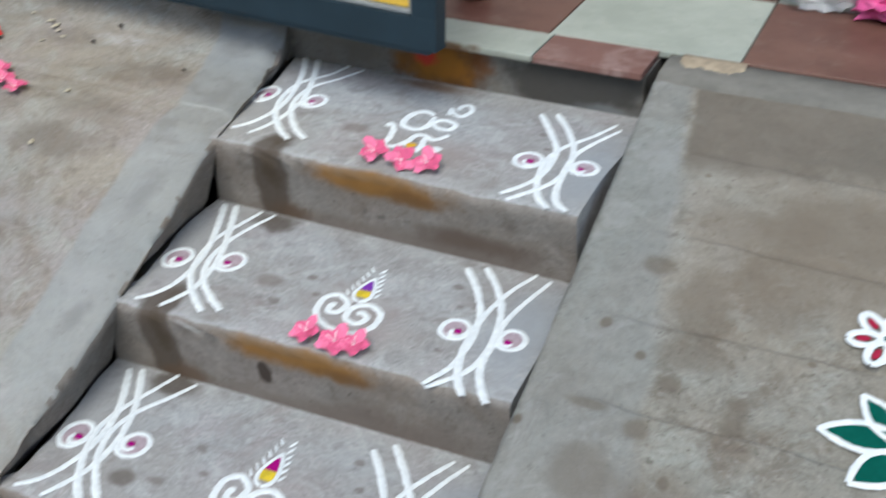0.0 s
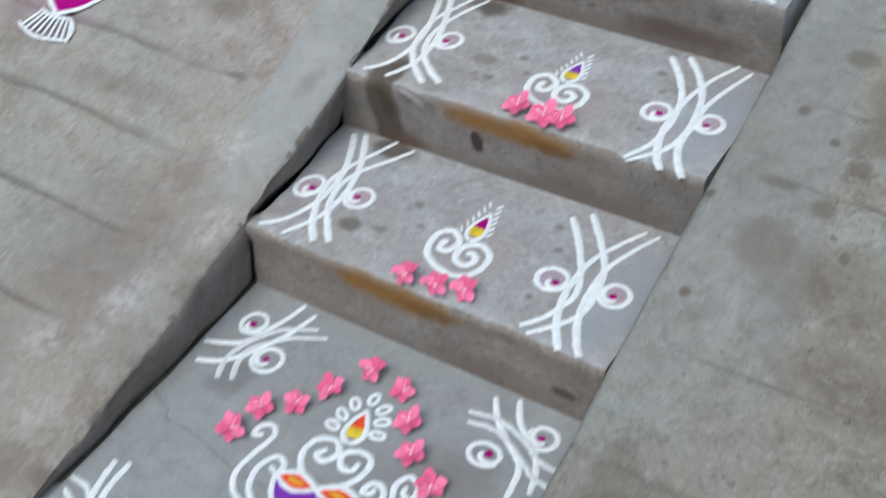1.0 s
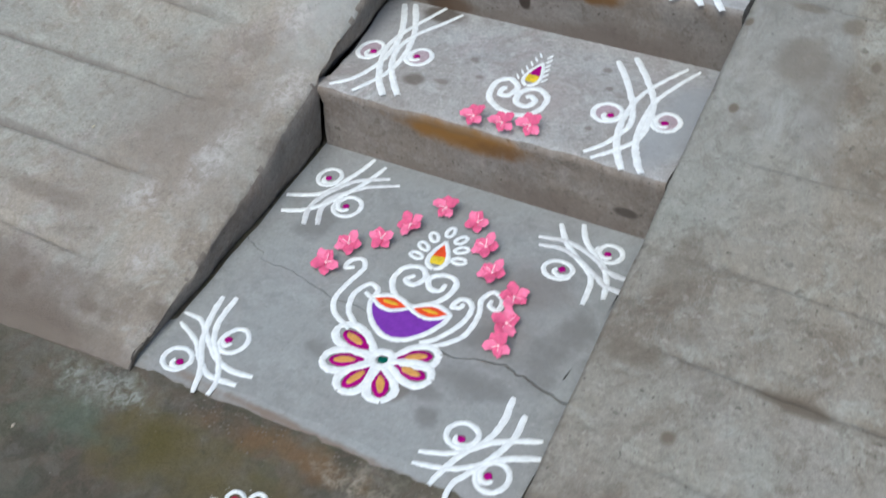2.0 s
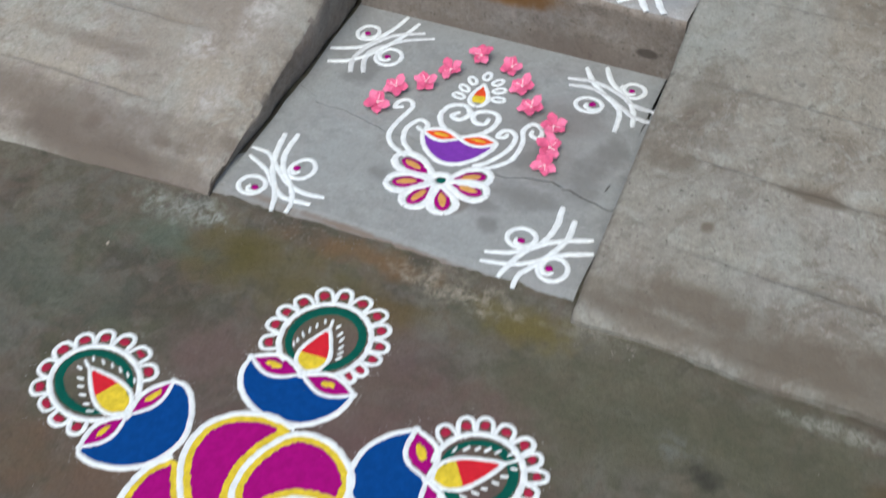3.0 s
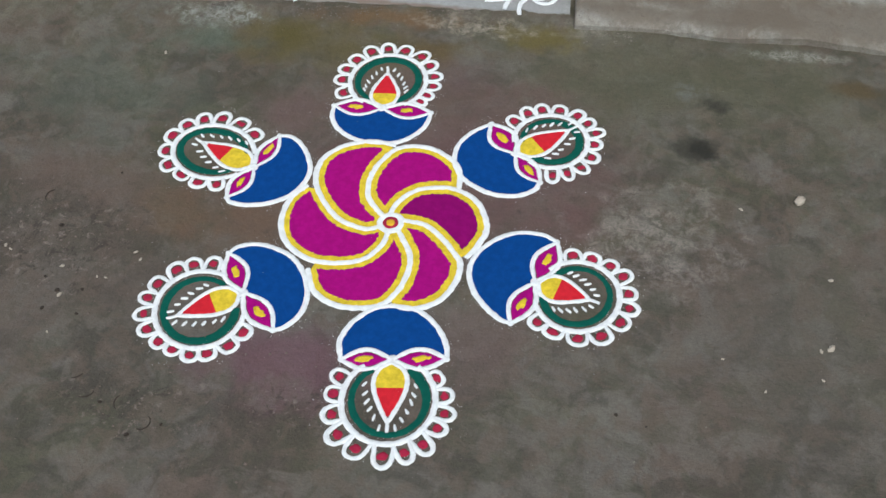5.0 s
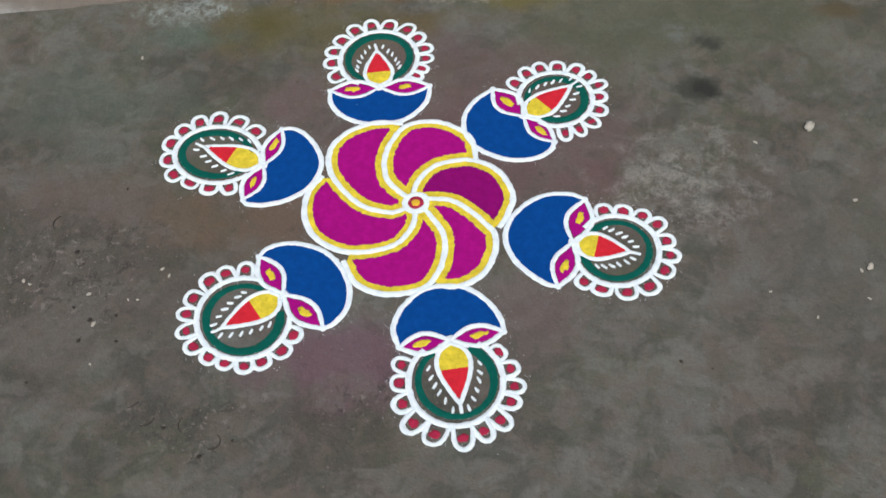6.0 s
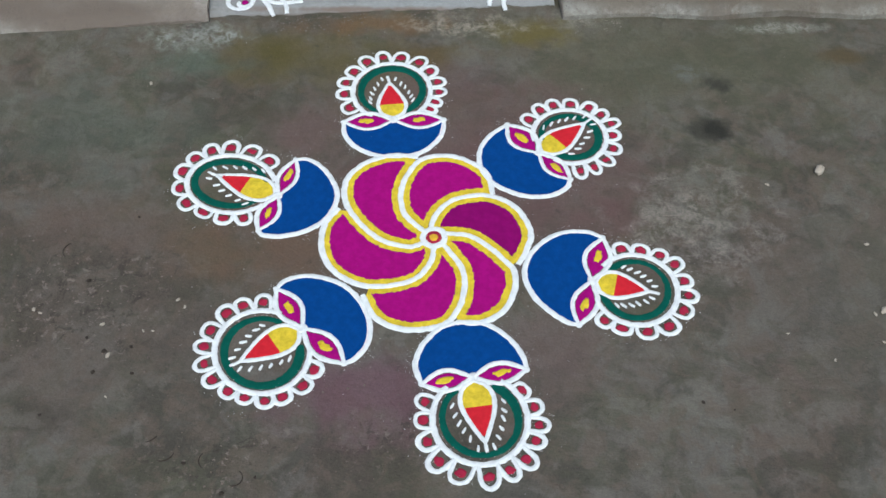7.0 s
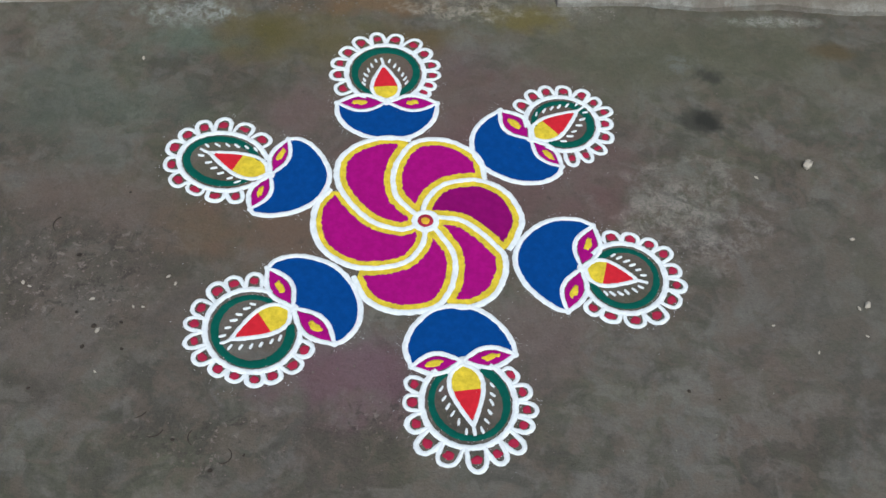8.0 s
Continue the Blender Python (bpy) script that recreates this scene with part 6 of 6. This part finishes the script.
def flower_bag():
    t = thing("plastic_bag", "crumpled clear plastic bag of pink flowers on the tiles", "bag", "", pose(0.575, 3.035, 0.616))

    def blob(rx, ry, rz, size, scale, seed, cx=0.0, cy=0.0, flat=0.002):
        s = Shape()
        rows = []
        for i in range(15):
            th = math.pi * (0.02 + 0.96 * i / 14)
            row = []
            for j in range(26):
                ph = 2 * math.pi * j / 26
                d = Vector((math.sin(th) * math.cos(ph), math.sin(th) * math.sin(ph), math.cos(th)))
                k = 1 + size * noise.noise(d * scale + Vector((seed, 0, 0))) + size * 0.5 * noise.noise(d * scale * 2.7 + Vector((seed, 4, 0)))
                row.append((cx + rx * d.x * k, cy + ry * d.y * k, max(flat, rz * 0.9 + rz * d.z * k)))
            rows.append(row)
        s.grid(rows, True)
        return s

    part("film", blob(0.115, 0.085, 0.055, 0.40, 2.9, 3.0, -0.075, 0.035), BAG, t, "milky clear film", False)
    part("filling", blob(0.085, 0.075, 0.048, 0.45, 4.5, 8.0, 0.075, 0.0, 0.004), BAG_PINK, t, "pink petal filling showing through the film", False)


def clay_pot():
    t = thing("clay_pot", "small glossy red clay pot on the tiles", "pot", "", pose(-0.285, 2.775, 0.6155))
    s = Shape()
    prof = ((0.004, 0.001), (0.024, 0.001), (0.040, 0.014), (0.047, 0.034), (0.042, 0.054), (0.030, 0.066), (0.034, 0.076), (0.029, 0.077), (0.026, 0.062), (0.005, 0.03))
    s.grid([[(r * math.cos(a), r * math.sin(a), z) for a in (2 * math.pi * i / 28 for i in range(28))] for r, z in prof], True)
    part("body", s, CLAY, t)


steel_gate()
flower_bag()
clay_pot()


# ---------------------------------------------------------------- pebbles, litter and grit
def pebble(x, y, z, r, flat, mat, name, label, category, seed, slim=0.75):
    s = Shape()
    rows = []
    for i in range(7):
        th = math.pi * (0.002 + 0.996 * i / 6)
        row = []
        for j in range(10):
            ph = 2 * math.pi * j / 10
            d = Vector((math.sin(th) * math.cos(ph), math.sin(th) * math.sin(ph), math.cos(th)))
            k = r * 0.72 * (1 + 0.6 * noise.noise(d * 1.7 + Vector((seed * 3.1, 0, 0))) + 0.3 * noise.noise(d * 4.0 + Vector((seed * 1.7, 2, 0))))
            row.append((k * d.x, k * d.y * slim, k * d.z * flat))
        rows.append(row)
    s.grid(rows, True)
    low = min(p[2] for p in s.v)
    ob = part(name, s, mat)
    ob.matrix_world = pose(x, y, z - low, 0, 0, seed * 47)
    tagged(ob, label, category, "scattered bits")


for k, (x, y, r) in enumerate(((0.757, 0.151, 0.019), (-0.580, 0.408, 0.007), (0.650, 0.118, 0.006), (0.806, -0.030, 0.0065), (0.799, -0.179, 0.011), (0.783, -0.186, 0.006), (0.784, -0.245, 0.005), (0.62, -0.225, 0.004), (0.69, -0.28, 0.004),
                               (-0.703, -0.160, 0.006), (-0.690, -0.168, 0.005), (-0.577, -0.193, 0.007), (-0.557, -0.257, 0.008), (-0.504, -0.207, 0.004), (-0.487, -0.207, 0.004), (-0.452, -0.142, 0.006), (-0.438, -0.157, 0.005), (-0.547, -0.338, 0.004))):
    pebble(x, y, 0, r * 1.1, 0.32, STONE, "pebble", "small pale pebble lying on the yard", "pebble", k + 1, 0.55)
for k, (x, y, r) in enumerate(((-0.617, -0.098, 0.007), (-0.577, -0.290, 0.006), (-0.510, -0.293, 0.005), (-0.650, -0.371, 0.004), (-0.565, -0.248, 0.007), (-0.55, 0.05, 0.004), (0.45, -0.36, 0.005), (0.50, -0.375, 0.003))):
    pebble(x, y, 0, r, 0.35, DARK_BIT, "dark_flake", "dark dry leaf flake on the yard", "litter", k + 20)
for k, (x, y, r) in enumerate(((-0.970, 2.082, 0.012), (-0.945, 1.924, 0.014), (-1.318, 2.372, 0.010), (-1.245, 2.352, 0.016), (-1.215, 2.336, 0.018), (-1.195, 2.318, 0.013), (-1.165, 2.300, 0.011), (-1.20, 2.265, 0.010), (-0.929, 1.023, 0.006))):
    pebble(x, y, lerp_table(RISE_L, y) + 0.002, r, 0.16, SCRAP, "flower_scrap", "pale cream flower scrap on the ramp", "scrap", k + 40, 0.5)
for k, (x, y, r) in enumerate(((-1.074, 2.300, 0.016), (-1.052, 2.380, 0.018), (-0.779, 2.253, 0.013), (-1.232, 2.345, 0.010))):
    pebble(x, y, lerp_table(RISE_L, y) + 0.002, r, 0.15, DARK_BIT, "dark_flake", "dark dry leaf flake on the ramp", "litter", 60.33 + 7.66 * (k % 2), 0.32)


def dry_stem(x, y, turn, size, bend):
    """A thin curled dry stem lying on the yard."""
    s = Shape()
    trail(s, [Vector((size * math.sin(bend * q), size * (1 - math.cos(bend * q)), 0)) for q in (i / 12 - 0.4 for i in range(13))], 0.0017, 0.0014, 0.8, 0.4)
    ob = part("dry_stem", s, DARK_BIT)
    ob.matrix_world = pose(x, y, 0.0, 0, 0, turn)
    tagged(ob, "thin curled dark dry stem on the yard", "litter", "scattered bits")


for x, y, turn, size, bend in ((-0.676, -0.023, -110, 0.018, 2.2), (-0.378, -0.455, -95, 0.016, 2.0), (-0.432, -0.456, 20, 0.020, 1.6), (-0.308, -0.497, 50, 0.014, 3.0), (-0.46, -0.42, 30, 0.03, 0.7)):
    dry_stem(x, y, turn, size, bend)
for k, (x, y, r) in enumerate(((-0.402, -0.462, 0.005), (-0.335, -0.515, 0.006), (-0.285, -0.488, 0.004), (-0.60, -0.22, 0.004), (-0.52, -0.24, 0.005))):
    pebble(x, y, 0, r, 0.45, DARK_BIT, "dark_flake", "dark crumbly clod of soil on the yard", "litter", k + 80)


def crumbs():
    """Crumbled cement bits along the foot of the landing and the ramps."""
    rnd = random.Random(23)
    s = Shape()
    for _ in range(420):
        x = rnd.uniform(-0.62, 0.42)
        y = 0.632 + 0.045 * x - abs(rnd.gauss(0, 0.028)) if -0.46 < x < 0.29 else 0.600 - abs(rnd.gauss(0, 0.022))
        if noise.noise((x * 6, 3, 0)) < -0.12:
            continue
        q, a = rnd.uniform(0.0010, 0.0032), rnd.uniform(0, 6.28)
        k = len(s.v)
        s.v += [(x + q * math.cos(a + b) * rnd.uniform(0.6, 1.3), y + q * math.sin(a + b) * rnd.uniform(0.6, 1.3), -0.0005) for b in (0, 1.26, 2.51, 3.77, 5.03)]
        s.v.append((x, y, q * rnd.uniform(0.4, 0.9)))
        s.f += [(k + i, k + (i + 1) % 5, k + 5) for i in range(5)]
    tagged(part("cement_crumbs", s, CRUMB, None, "", False), "pale crumbled cement bits along the foot of the landing", "rubble", kind="stuff")


crumbs()


def grit():
    """Loose grains, sand and powder crumbs strewn over the yard."""
    rnd = random.Random(11)
    for name, mat, count, lo, hi, label in (("grit", GRIT, 900, 0.0007, 0.0020, "loose sand grains on the yard"), ("powder_crumbs", THIN_WHITE, 70, 0.0004, 0.0009, "spilt crumbs of white powder")):
        s = Shape()
        for _ in range(count):
            if name == "grit":
                x, y = rnd.gauss(-0.1, 0.75), rnd.uniform(-0.75, 0.6)
                big = 1.0
                if rnd.random() < 0.45:
                    big = rnd.choice((1.0, 1.3, 1.9))
                    cx, cy, cs = rnd.choice(((-0.62, -0.12, 0.13), (-0.66, -0.16, 0.07), (-0.55, -0.24, 0.07), (-0.10, -0.42, 0.07), (-0.33, -0.47, 0.06), (-0.70, 0.02, 0.08)))
                    x, y = rnd.gauss(cx, cs), rnd.gauss(cy, cs)
            else:
                a, r = rnd.uniform(0, 360), rnd.gauss(0.33, 0.13)
                x, y = r * math.cos(radians(a)), r * math.sin(radians(a))
            if y > 0.6:
                continue
            q, a = rnd.uniform(lo, hi) * (big if name == "grit" else 1.0), rnd.uniform(0, 6.28)
            ring3 = [(x + q * math.cos(a + b) * rnd.uniform(0.7, 1.2), y + q * math.sin(a + b) * rnd.uniform(0.7, 1.2), -0.0005) for b in (0, 1.57, 3.14, 4.71)]
            k = len(s.v)
            s.v += ring3 + [(x, y, q * rnd.uniform(0.5, 1.0) + (0.0012 if name != "grit" else 0))]
            s.f += [(k + i, k + (i + 1) % 4, k + 4) for i in range(4)]
        tagged(part(name, s, mat, None, "", False), label, name.split("_")[-1], kind="stuff")


grit()
